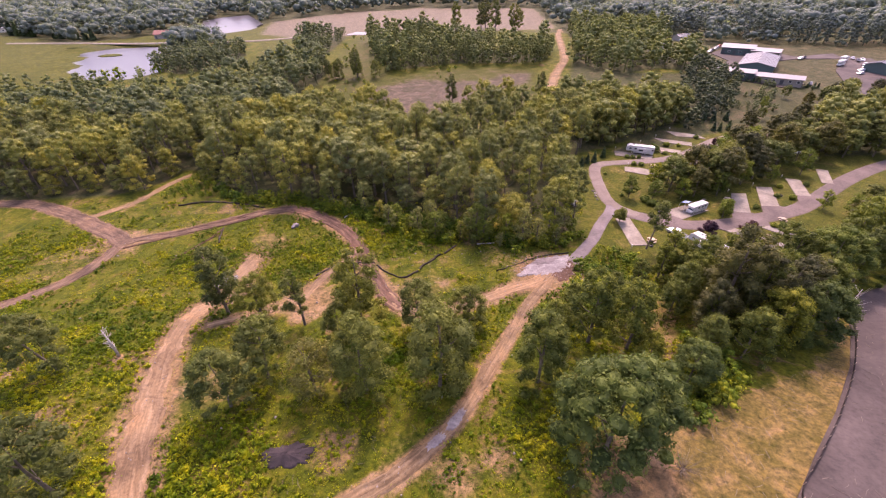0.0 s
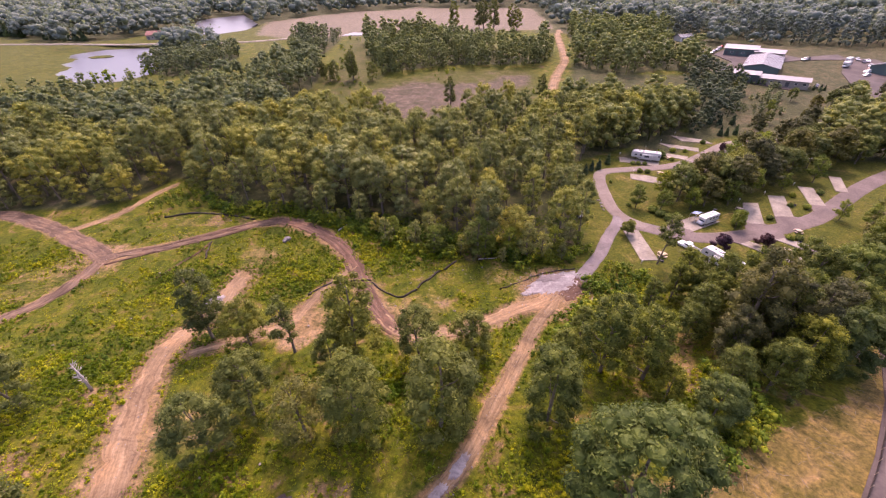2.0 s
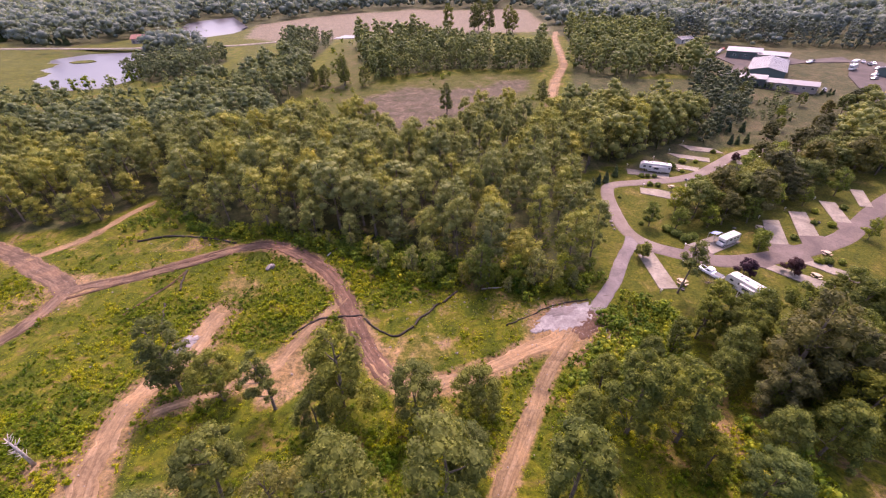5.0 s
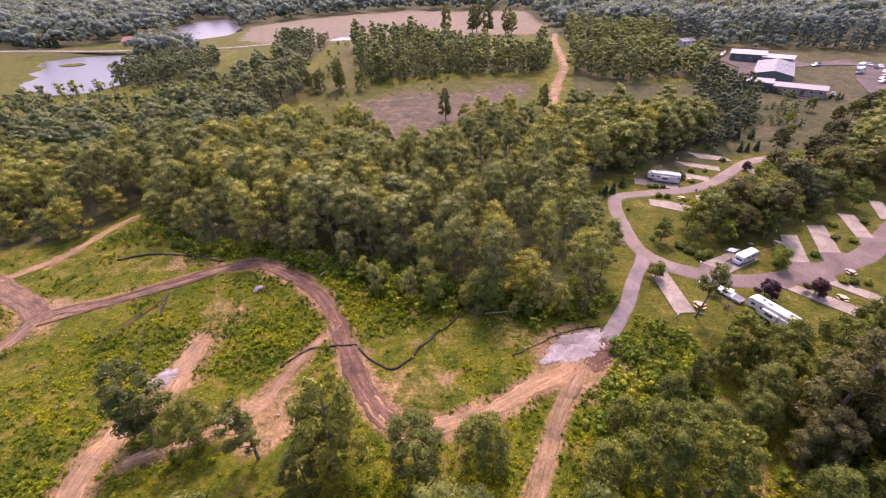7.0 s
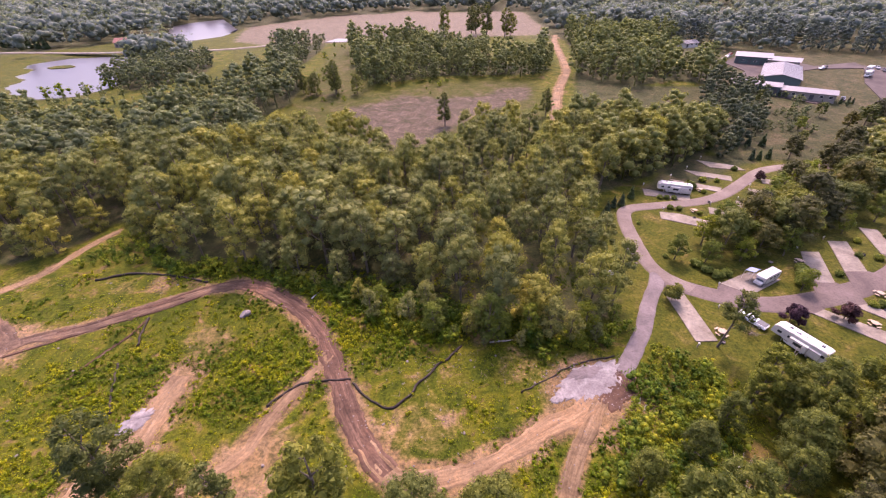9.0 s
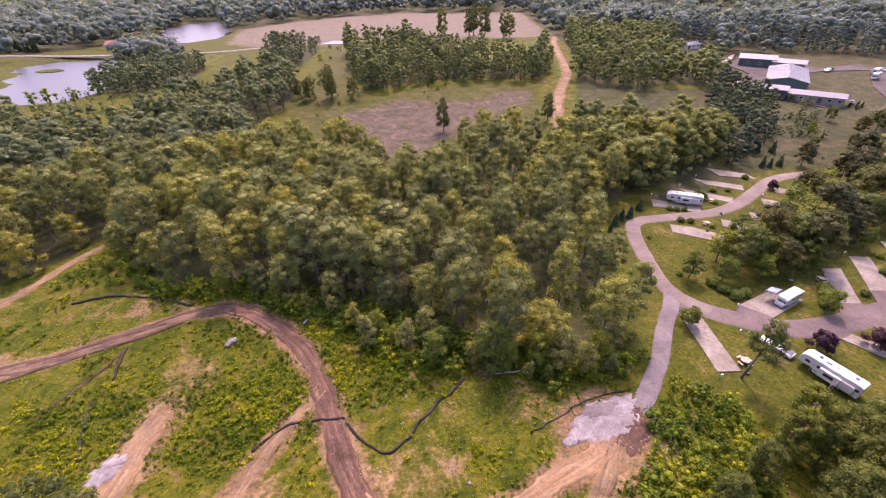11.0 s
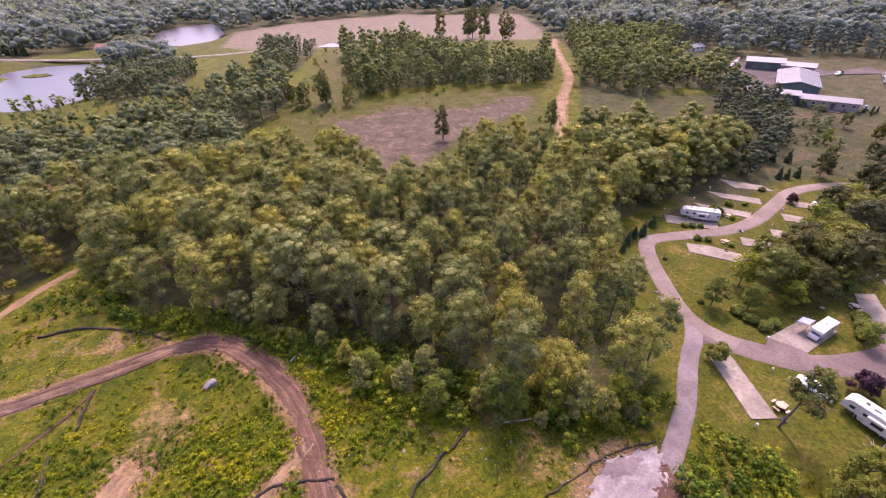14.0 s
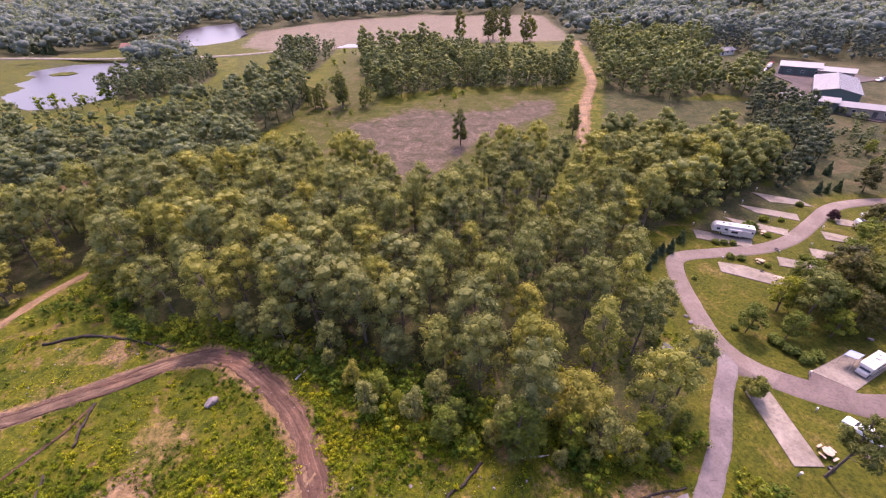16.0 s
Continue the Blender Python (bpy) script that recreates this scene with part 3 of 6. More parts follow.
# ---- roads and tracks ----
def strip(name, line, width, material, label, ruts=0.0, ragged=0.12, lift=0.03, step=0.8, crown=0.0):
    """A road laid along a line, with uneven verges and wheel ruts."""
    mids = spline(line, step)
    across = 13
    verts, faces = [], []
    for i, p in enumerate(mids):
        way = (mids[min(i + 1, len(mids) - 1)] - mids[max(i - 1, 0)]).normalized()
        side = Vector((way.y, -way.x))
        for k in range(across):
            u = 2 * k / (across - 1) - 1
            wob = 1 + ragged * (1.2 * noise.noise((p.x * 0.13, p.y * 0.13, 6.0 if u < 0 else 1.0)) + noise.noise((p.x * 0.35, p.y * 0.35, 2.0 if u < 0 else 9.0)) + 0.8 * noise.noise((p.x * 1.1, p.y * 1.1, 4.0 if u < 0 else 8.0)))
            q = p + side * (u * width / 2 * wob)
            z = lz(q.x, q.y) + lift + crown * (1 - u * u)
            z -= ruts * (math.exp(-((abs(u) - 0.45) / 0.13) ** 2)) * (0.7 + 0.6 * noise.noise((p.x * 0.5, p.y * 0.5, u)))
            z += 0.5 * ruts * noise.noise((q.x * 0.9, q.y * 0.9, 1.0)) + ruts * 0.8 * math.exp(-((abs(u) - 0.72) / 0.1) ** 2)
            if abs(u) > 0.99:
                z = lz(q.x, q.y) - 0.12
            verts.append((q.x, q.y, z))
        if i:
            for k in range(across - 1):
                a = (i - 1) * across + k
                faces.append((a, a + across, a + across + 1, a + 1))
    ob = mesh_part(name, verts, faces, material, None, smooth=True)
    uv = ob.data.uv_layers.new(name="along")
    for loop in ob.data.loops:
        uv.data[loop.index].uv = (loop.vertex_index // across * step, loop.vertex_index % across / (across - 1) * width * 0.3)
    return tagged(ob, label, "road" if "road" in name else "dirt track", kind="structure")


strip("track_south", TRACK_S, 2.5, DIRTBROWN, "rutted clay track with stony patches between weeds", 0.1, 0.22, 0.1)
strip("track_junction", TRACK_W[:8], 3.4, DIRT, "broad pale clay track curving from the junction", 0.12, 0.3, 0.095)
strip("track_west", TRACK_W[6:], 4.0, DIRTRED, "churned reddish clay haul track through the clearing", 0.12, 0.25, 0.1)
strip("track_far_west", TRACK_WW, 3.6, DIRTPINK, "tyre-rutted clay track crossing the cleared field", 0.16, 0.4, 0.1)
strip("track_north_west", TRACK_NW, 5.0, DIRTPINK, "wide muddy clay track at the woodland edge", 0.12, 0.3, 0.1)
strip("track_trail", TRAIL, 2.1, DIRT, "pale clay trail climbing into the woods", 0.06, 0.25, 0.09)
strip("track_pale", TRACK_E, 4.2, DIRT, "broad pale clay track beside young trees", 0.1, 0.42, 0.09)
for line in ([(-48.2, 113.4), (-56.4, 110.2), (-63.2, 105.4), (-71, 101.2), (-78.4, 97.4)], [(-52.7, 109.6), (-60, 104.4), (-68.5, 100), (-77.2, 95.2), (-84, 91.4)], [(-62.3, 100.8), (-63.4, 96), (-65.6, 91.4), (-67.6, 86)], [(-58, 107.6), (-66, 103.6), (-74, 99.8)]):
    strip("track_rut", line, 0.6, DIRTRED, "narrow dark tyre rut pressed into clay", 0.1, 0.5, 0.13)
strip("track_spur", TRACK_E2, 2.4, DIRT, "short eroded clay spur track", 0.08, 0.3, 0.09)
strip("road_far", FAR_ROAD, 3.8, DIRT, "pale earth road running between distant woods", 0.06, 0.15, 0.09)
strip("road_paved", PAVED, 3.2, GREYROAD, "grey stone access road between lawns", 0.0, 0.09, 0.105, crown=0.04)
strip("road_loop_north", LOOP_N, 4.1, DUSTROAD, "pale dusty worn campground loop road", 0.0, 0.03, 0.11, crown=0.04)
strip("road_loop_east", LOOP_E, 5.2, ASPHALT, "brownish worn campground road with parking spurs", 0.0, 0.03, 0.07, crown=0.03)


def sheet(name, outline, material, label, lift, category="road", cell=1.5, ragged=0.0, skirt=0.2, level=None):
    """A flat patch of ground cover inside an outline, draped on the land, with a turned-down rim."""
    bm = bmesh.new()
    vs = []
    pts = outline + outline[:1]
    for (ax, ay), (bx, by) in zip(pts, pts[1:]):
        n = max(1, int(math.hypot(bx - ax, by - ay) / cell))
        for k in range(n):
            x, y = ax + (bx - ax) * k / n, ay + (by - ay) * k / n
            dx, dy = noise.noise((x * 0.4, y * 0.4, 0)) * ragged, noise.noise((x * 0.4, y * 0.4, 5)) * ragged
            vs.append(bm.verts.new((x + dx, y + dy, 0)))
    bm.faces.new(vs)
    bmesh.ops.triangulate(bm, faces=bm.faces[:])
    for _ in range(5):
        long = [e for e in bm.edges if e.calc_length() > 3.5 * cell]
        if not long:
            break
        bmesh.ops.subdivide_edges(bm, edges=long, cuts=1)
        bmesh.ops.triangulate(bm, faces=bm.faces[:])
    bmesh.ops.recalc_face_normals(bm, faces=bm.faces)
    if sum(f.normal.z for f in bm.faces) < 0:
        bmesh.ops.reverse_faces(bm, faces=bm.faces)
    rim = bmesh.ops.extrude_face_region(bm, geom=bm.faces[:])
    tops = {v for v in rim["geom"] if isinstance(v, bmesh.types.BMVert)}
    for v in bm.verts:
        high = lz(v.co.x, v.co.y) if level is None else level
        v.co.z = high + (lift if v in tops else -skirt)
    bmesh.ops.recalc_face_normals(bm, faces=bm.faces)
    ob = part(name, bm, material, None)
    return tagged(ob, label, category, kind="structure")


sheet("pavement_lot", LOT_EDGE + [(96, 78), (140, 70), (140, 15), (60, 12)], LOT, "wide pinkish-grey gravel lot behind a silt fence", 0.12, "gravel lot", 1.5)
def widened(outline, out):
    """An outline moved outwards from its middle."""
    mx, my = sum(p[0] for p in outline) / len(outline), sum(p[1] for p in outline) / len(outline)
    return [(x + (x - mx) / math.hypot(x - mx, y - my) * out, y + (y - my) / math.hypot(x - mx, y - my) * out) for x, y in outline]


sheet("water_near", widened(LAKE_A, 9), WATER, "calm pale lake beyond the woods", 0.0, "lake", 10, 3.0, 3, 4.6)
sheet("water_far", widened(LAKE_B, 8), WATER, "distant pale reservoir between wooded hills", 0.0, "lake", 12, 4.0, 3, 6.4)
ISLET = [(-287, 357), (-280, 353), (-271, 355), (-268, 360), (-276, 366), (-285, 364)]
sheet("islet", ISLET, GROUND, "small grassy islet in the lake", 5.0, "islet", 2.0, 0.8, 4, 0.0)
sheet("pavement_yard", YARD, LOT, "gravel yard and drive round the long building", 0.3, "gravel yard", 2.0)


# ---- plants ----
def leaves(centres, normals, size, rng, droop=0.25, plain=False):
    """Folded leaf sprays of two triangles each, or plain ones of one."""
    n = len(centres)
    if plain:
        d = rng.normal(0, 1, (n, 3, 3))
        d -= normals[:, None, :] * np.sum(d * normals[:, None, :], 2)[:, :, None] / (np.sum(normals ** 2, 1)[:, None, None] + 1e-9) * 0.7
        d /= np.linalg.norm(d, axis=2)[:, :, None] + 1e-9
        verts = centres[:, None, :] + d * size * rng.uniform(0.7, 1.5, (n, 3, 1))
        return verts.reshape(-1, 3), np.arange(n * 3).reshape(-1, 3)
    nrm = normals + rng.normal(0, 0.5, (n, 3))
    nrm /= np.linalg.norm(nrm, axis=1)[:, None] + 1e-9
    u = np.cross(nrm, rng.normal(0, 1, (n, 3)))
    u /= np.linalg.norm(u, axis=1)[:, None] + 1e-9
    v = np.cross(nrm, u)
    s = size * rng.uniform(0.65, 1.35, (n, 1))
    verts = np.stack([centres - u * s, centres + v * s * 0.62 - nrm * s * droop, centres + u * s, centres - v * s * 0.62 - nrm * s * droop], 1).reshape(-1, 3)
    base = np.arange(n)[:, None] * 4
    faces = np.concatenate([base + [0, 1, 2], base + [0, 2, 3]], 1).reshape(-1, 3)
    return verts, faces


def ball(sub=1):
    bm = bmesh.new()
    bmesh.ops.create_icosphere(bm, subdivisions=sub, radius=1.0)
    v = np.array([x.co for x in bm.verts])
    f = np.array([[x.index for x in q.verts] for q in bm.faces])
    bm.free()
    return v, f


BALL1, BALL2 = ball(1), ball(2)


def crown_mesh(lobes, count, size, rng, core=0.8, shape=BALL1, plain=False):
    """A crown out of leafy lobes (x, y, z, r): dark inner masses under a skin of leaf sprays."""
    vs, fs, n = [], [], 0
    area = np.array([l[3] ** 2 for l in lobes])
    share = np.maximum(8, (count * area / area.sum()).astype(int))
    for (x, y, z, r), k in zip(lobes, share):
        if core:
            jit = 1 + rng.normal(0, 0.11, (len(shape[0]), 1))
            v = shape[0] * jit * r * core * [1, 1, 0.8] + [x, y, z]
            vs.append(v)
            fs.append(shape[1] + n)
            n += len(v)
        d = rng.normal(0, 1, (k, 3))
        d[:, 2] = np.abs(d[:, 2]) * 0.9 + rng.normal(-0.25, 0.4, k)
        d /= np.linalg.norm(d, axis=1)[:, None]
        c = d * r * (0.72 + 0.5 * rng.beta(1.6, 1.6, (k, 1))) * [1, 1, 0.85] + [x, y, z]
        v, f = leaves(c, d * [1, 1, 0.8] + [0, -0.1, 0.8], size, rng, 0.25, plain)
        vs.append(v)
        fs.append(f + n)
        n += len(v)
    return np.concatenate(vs), np.concatenate(fs)


def crown_lobes(h, w, low, n, rng, taper=0.55, size=0.22):
    """Lobes spread through an uneven crown from height low to h, of width w."""
    out = []
    lean = rng.uniform(0, 6.28)
    for i in range(n):
        t = (i + rng.uniform(0.1, 0.9)) / n
        z = low + (h - low) * (0.06 + 0.86 * t)
        reach = w / 2 * math.sqrt(max(0.12, 1 - ((t - 0.42) / (0.62 if t > 0.42 else 0.7)) ** 2)) ** (0.6 + taper * 0.6)
        a = i * 2.4 + rng.uniform(-0.5, 0.5)
        d = reach * math.sqrt(rng.uniform(0.1, 1.15)) * (0.82 + 0.28 * math.cos(a - lean))
        r = w * size * rng.uniform(0.55, 1.35) * (1.0 if t < 0.85 else 0.9)
        out.append((math.cos(a) * d, math.sin(a) * d, z - r * 0.3, r))
    return out


def oak_lobes(h, w, low, n, rng, size=0.16):
    """Lobes over the outside of a broad domed crown, with bays and gaps between the limbs."""
    mid = low + (h - low) * 0.42
    p1, p2, out = rng.uniform(0, 6.28), rng.uniform(0, 6.28), []
    for i in range(n):
        if rng.random() < 0.07:
            continue
        u = 1 - 1.42 * (i + 0.5) / n
        a = i * 2.39996 + rng.uniform(-0.35, 0.35)
        side = math.sqrt(max(0.0, 1 - u * u))
        bay = 1 + 0.16 * math.sin(2 * a + p1) + 0.13 * math.sin(3 * a + p2)
        r = w * size * rng.uniform(0.68, 1.32)
        d = max(0.0, w / 2 * bay - r * 0.8) * side * rng.uniform(0.84, 1.08)
        z = mid + u * ((h - mid - r * 0.7) if u > 0 else (mid - low) / 0.42) * rng.uniform(0.86, 1.06)
        out.append((math.cos(a) * d, math.sin(a) * d, z, r))
    return out


def trunk_mesh(h, low, lobes, r, rng, bend=0.3, sides=7, limbs=9):
    top = Vector((rng.uniform(-bend, bend), rng.uniform(-bend, bend), h * 0.86))
    mid = Vector((rng.uniform(-bend, bend), rng.uniform(-bend, bend), h * 0.45))
    pts = [Vector((0, 0, -0.4)), Vector((0, 0, 0.25)), mid * 0.5, mid, mid.lerp(top, 0.5), top]
    pieces = [tube(pts, [r * 1.5, r * 1.1, r * 0.85, r * 0.68, r * 0.42, r * 0.12], sides)]
    for x, y, z, q in lobes[:: max(1, len(lobes) // limbs)]:
        zz = max(low * 0.75, z - 1.6 - 0.5 * math.hypot(x, y))
        zz = min(zz, h * 0.8)
        t = zz / (h * 0.86)
        start = mid * (t / 0.52) if t < 0.52 else mid.lerp(top, (t - 0.52) / 0.48)
        start.z = zz
        end = Vector((x, y, z))
        bow = start.lerp(end, 0.55) + Vector((0, 0, -0.12 * (end - start).length))
        pieces.append(tube([start, bow, end], [r * 0.42, r * 0.26, r * 0.06], 5))
    return joined(pieces)


def tree(name, label, category, h, w, low, lobes_n, count, size, seed, leaf, bark=None, group="", r=None, core=0.8, taper=0.55, lobe=0.22, bend=0.3, shape=BALL1, plain=False, oak=False):
    """One tree: a tapered trunk with limbs, and a crown of leafy clumps."""
    rng = np.random.default_rng(seed)
    root = thing(name, label, category, group)
    lobes = oak_lobes(h, w, low, lobes_n, rng, lobe) if oak else crown_lobes(h, w, low, lobes_n, rng, taper, lobe)
    v, f = trunk_mesh(h, low, lobes, r or h * 0.016 + 0.02, rng, bend, limbs=4 if oak else 9)
    mesh_part("trunk", v, f, bark or BARK, root, smooth=True)
    v, f = crown_mesh(lobes, count, size, rng, core, shape, plain)
    mesh_part("crown", v, f, leaf, root)
    return root


def put(ob, x, y, scale=1.0, turn=0.0, tall=1.0, lean=(0, 0), sink=0.0):
    return Matrix.LocRotScale((x, y, lz(x, y) - sink), Euler((radians(lean[0]), radians(lean[1]), radians(turn))), (scale, scale, scale * tall))


rng = np.random.default_rng(11)

# woodland trees: six grown forms, set out at random inside the woods
WOOD_LABEL = "broad-crowned green woodland oak among close neighbours"
WOOD_GROUP = "trees of the main wood"
forms = []
for i, (h, w, low, n, lb) in enumerate(((12.5, 7.6, 0.8, 34, 0.15), (11, 6.8, 0.6, 32, 0.16), (16.0, 9.2, 4.5, 30, 0.15), (17.5, 8.2, 5.5, 28, 0.16), (15.0, 9.8, 4.0, 34, 0.14), (17.5, 7.2, 4.5, 26, 0.17), (14.5, 8.4, 3.5, 28, 0.155), (18, 8.8, 6.0, 30, 0.15))):
    forms.append(tree("woodland_tree", WOOD_LABEL, "tree", h, w, low, n, 2900, 0.225, 40 + i, LEAF, group=WOOD_GROUP, lobe=lb, core=0.7, plain=True, oak=True))



def scatter(poly, space, seed, keep_off=()):
    """Random places inside an outline, no two nearer than space."""
    g = np.random.default_rng(seed)
    xs, ys = [p[0] for p in poly], [p[1] for p in poly]
    cells, out = {}, []
    tries = int((max(xs) - min(xs)) * (max(ys) - min(ys)) / space ** 2 * 14)
    px, py = g.uniform(min(xs), max(xs), tries), g.uniform(min(ys), max(ys), tries)
    ok = inside(poly, px, py)
    for line, w in keep_off:
        ok &= off_line(line, px, py) > w
    for x, y in zip(px[ok], py[ok]):
        c = (int(x // space), int(y // space))
        if all((x - a) ** 2 + (y - b) ** 2 > space * space for i in (-1, 0, 1) for j in (-1, 0, 1) for a, b in cells.get((c[0] + i, c[1] + j), ())):
            cells.setdefault(c, []).append((x, y))
            out.append((x, y))
    return out


def merged(name, label, category, places, kinds, material, seed):
    """Many far trees in one mesh: each place takes one of the low-detail crowns with its trunk."""
    g = np.random.default_rng(seed)
    vs, fs, n = [], [], 0
    for x, y, s in places:
        v, f = kinds[g.integers(len(kinds))]
        a = g.uniform(0, 6.28)
        c, d = math.cos(a), math.sin(a)
        k = s * g.uniform(0.66, 1.26)
        w = k * g.uniform(0.85, 1.15)
        vs.append(np.stack([(v[:, 0] * c - v[:, 1] * d) * w + x, (v[:, 0] * d + v[:, 1] * c) * w + y, v[:, 2] * k + lz(x, y)], 1))
        fs.append(f + n)
        n += len(v)
    v, f = np.concatenate(vs), np.concatenate(fs)
    me = bpy.data.meshes.new(name)
    me.vertices.add(len(v))
    me.vertices.foreach_set("co", v.astype(np.float32).ravel())
    me.loops.add(len(f) * 3)
    me.loops.foreach_set("vertex_index", f.astype(np.int32).ravel())
    me.polygons.add(len(f))
    me.polygons.foreach_set("loop_start", np.arange(0, len(f) * 3, 3, dtype=np.int32))
    me.update(calc_edges=True)
    me.materials.append(material)
    return tagged(new(name, me), label, category, kind="stuff")


def far_kinds(h, w, low, lobes_n, count, size, seeds, core=0.82, taper=0.55, lobe=0.25, plain=True, oak=False):
    out = []
    for s in seeds:
        g = np.random.default_rng(s)
        lobes = oak_lobes(h, w, low, lobes_n, g, lobe) if oak else crown_lobes(h, w, low, lobes_n, g, taper, lobe)
        v, f = crown_mesh(lobes, count, size, g, core, BALL1, plain)
        tv, tf = tube([(0, 0, -0.5), (0.1, 0, h * 0.4), (0, 0.1, h * 0.8)], [0.25, 0.18, 0.05], 4)
        tv = np.array([tuple(q) for q in tv])
        tri = np.array([t for q in tf for t in (((q[0], q[1], q[2]), (q[0], q[2], q[3])) if len(q) == 4 else ())])
        out.append((np.concatenate([v, tv]), np.concatenate([f, tri + len(v)])))
    return out


main = scatter(WOODS, 5.9, 5, ((FAR_ROAD, 5), (TRAIL, 3), ([(12, 100), (14, 112)], 2.6), ([(28.5, 103), (36.2, 113.4), (39, 115)], 2.7)))
main.sort(key=lambda p: math.hypot(p[0] + 8, (p[1] - 105) * 1.15))
single, rest = main[:300], main[300:]
WOOD_EDGE = WOODS[:30]
for i, (x, y) in enumerate(single):
    rim = float(off_line(WOOD_EDGE, x, y))
    form = forms[int(rng.integers(2)) if rim < 5.5 and rng.random() < 0.75 else int(rng.integers(2, len(forms)))]
    s, tall = rng.uniform(0.84, 1.12), rng.uniform(0.92, 1.12)
    if x > 2 and rng.random() < 0.7:
        form, s, tall = forms[3 if rng.random() < 0.4 else 5], s * 0.84, tall * 1.2
    m = put(form, x, y, s, rng.uniform(0, 360), tall)
    if i < len(forms):
        forms[i].matrix_basis = m
    else:
        copy_thing(form, m)
for x, y in scatter(GAP_WOOD, 5.9, 21, (([(48, 190), (47, 230)], 3.5),)):
    if not inside(WOODS, x, y):
        copy_thing(forms[int(rng.integers(2, len(forms)))], put(None, x, y, rng.uniform(0.75, 1.05), rng.uniform(0, 360), rng.uniform(0.95, 1.1)))
MID = far_kinds(16, 8.6, 5, 20, 620, 0.42, (1, 2, 3, 4, 5), core=0.78, lobe=0.17, oak=True)
MIDLOW = far_kinds(13, 7.6, 0.6, 24, 640, 0.4, (6, 7, 8), core=0.84, lobe=0.17, oak=True)
rim = WOODS[:12]
merged("woodland", "dense green deciduous woodland canopy", "woodland", [(x, y, 1.0) for x, y in rest if float(off_line(rim, x, y)) > 7], MID, LEAF, 3)
merged("rim_woodland", "leafy low-branched trees at the edge of the wood", "woodland", [(x, y, 1.0) for x, y in rest if float(off_line(rim, x, y)) <= 7], MIDLOW, LEAF, 13)
EASTK = far_kinds(15.5, 8.2, 1.2, 22, 600, 0.42, (11, 12, 13, 14), core=0.84, lobe=0.17, oak=True)
PINEK = far_kinds(19, 6.4, 1.0, 22, 320, 0.52, (21, 22, 23, 24), core=0.82, lobe=0.19, oak=True)
SLIMK = far_kinds(15, 5.6, 3.0, 15, 260, 0.5, (25, 26, 27, 28), core=0.84, taper=0.8, lobe=0.21)
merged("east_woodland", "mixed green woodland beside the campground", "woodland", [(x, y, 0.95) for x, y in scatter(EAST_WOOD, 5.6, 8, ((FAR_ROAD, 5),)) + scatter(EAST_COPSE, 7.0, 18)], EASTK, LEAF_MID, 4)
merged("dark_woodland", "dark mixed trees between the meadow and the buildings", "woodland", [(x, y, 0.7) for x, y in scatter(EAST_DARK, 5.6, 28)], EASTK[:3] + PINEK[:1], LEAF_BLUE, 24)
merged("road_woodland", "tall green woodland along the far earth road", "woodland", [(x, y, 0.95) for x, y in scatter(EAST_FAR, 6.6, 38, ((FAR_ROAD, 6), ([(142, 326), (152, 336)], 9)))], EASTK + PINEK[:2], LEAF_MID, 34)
merged("belt_woodland", "dark belt of tall trees behind the buildings", "woodland", [(x, y, rng.uniform(0.8, 1.2)) for x, y in scatter(BELT, 6.8, 48)], PINEK + EASTK[:1], LEAF_HAZE, 44)
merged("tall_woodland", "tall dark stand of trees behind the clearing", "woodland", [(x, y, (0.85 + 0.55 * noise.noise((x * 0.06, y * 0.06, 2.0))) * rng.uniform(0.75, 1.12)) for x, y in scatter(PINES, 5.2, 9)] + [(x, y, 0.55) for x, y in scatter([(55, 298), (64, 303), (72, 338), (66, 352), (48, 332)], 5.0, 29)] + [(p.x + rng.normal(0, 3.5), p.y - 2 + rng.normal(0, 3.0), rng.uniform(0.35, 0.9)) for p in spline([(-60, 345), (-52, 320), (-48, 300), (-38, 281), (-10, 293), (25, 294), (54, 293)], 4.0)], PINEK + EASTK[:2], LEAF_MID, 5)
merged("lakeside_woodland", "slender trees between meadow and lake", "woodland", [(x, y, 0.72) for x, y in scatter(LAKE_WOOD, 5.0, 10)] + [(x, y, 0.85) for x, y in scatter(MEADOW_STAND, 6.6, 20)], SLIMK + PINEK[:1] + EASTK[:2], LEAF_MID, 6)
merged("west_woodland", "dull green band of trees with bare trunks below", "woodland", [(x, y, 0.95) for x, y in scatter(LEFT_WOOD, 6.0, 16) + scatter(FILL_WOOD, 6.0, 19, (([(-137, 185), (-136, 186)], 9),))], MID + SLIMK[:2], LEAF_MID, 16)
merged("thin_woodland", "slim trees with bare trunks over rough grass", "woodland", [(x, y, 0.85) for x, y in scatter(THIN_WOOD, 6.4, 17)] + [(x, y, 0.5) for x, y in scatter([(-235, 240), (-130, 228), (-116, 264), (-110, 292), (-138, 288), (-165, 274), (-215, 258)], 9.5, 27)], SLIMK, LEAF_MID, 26)

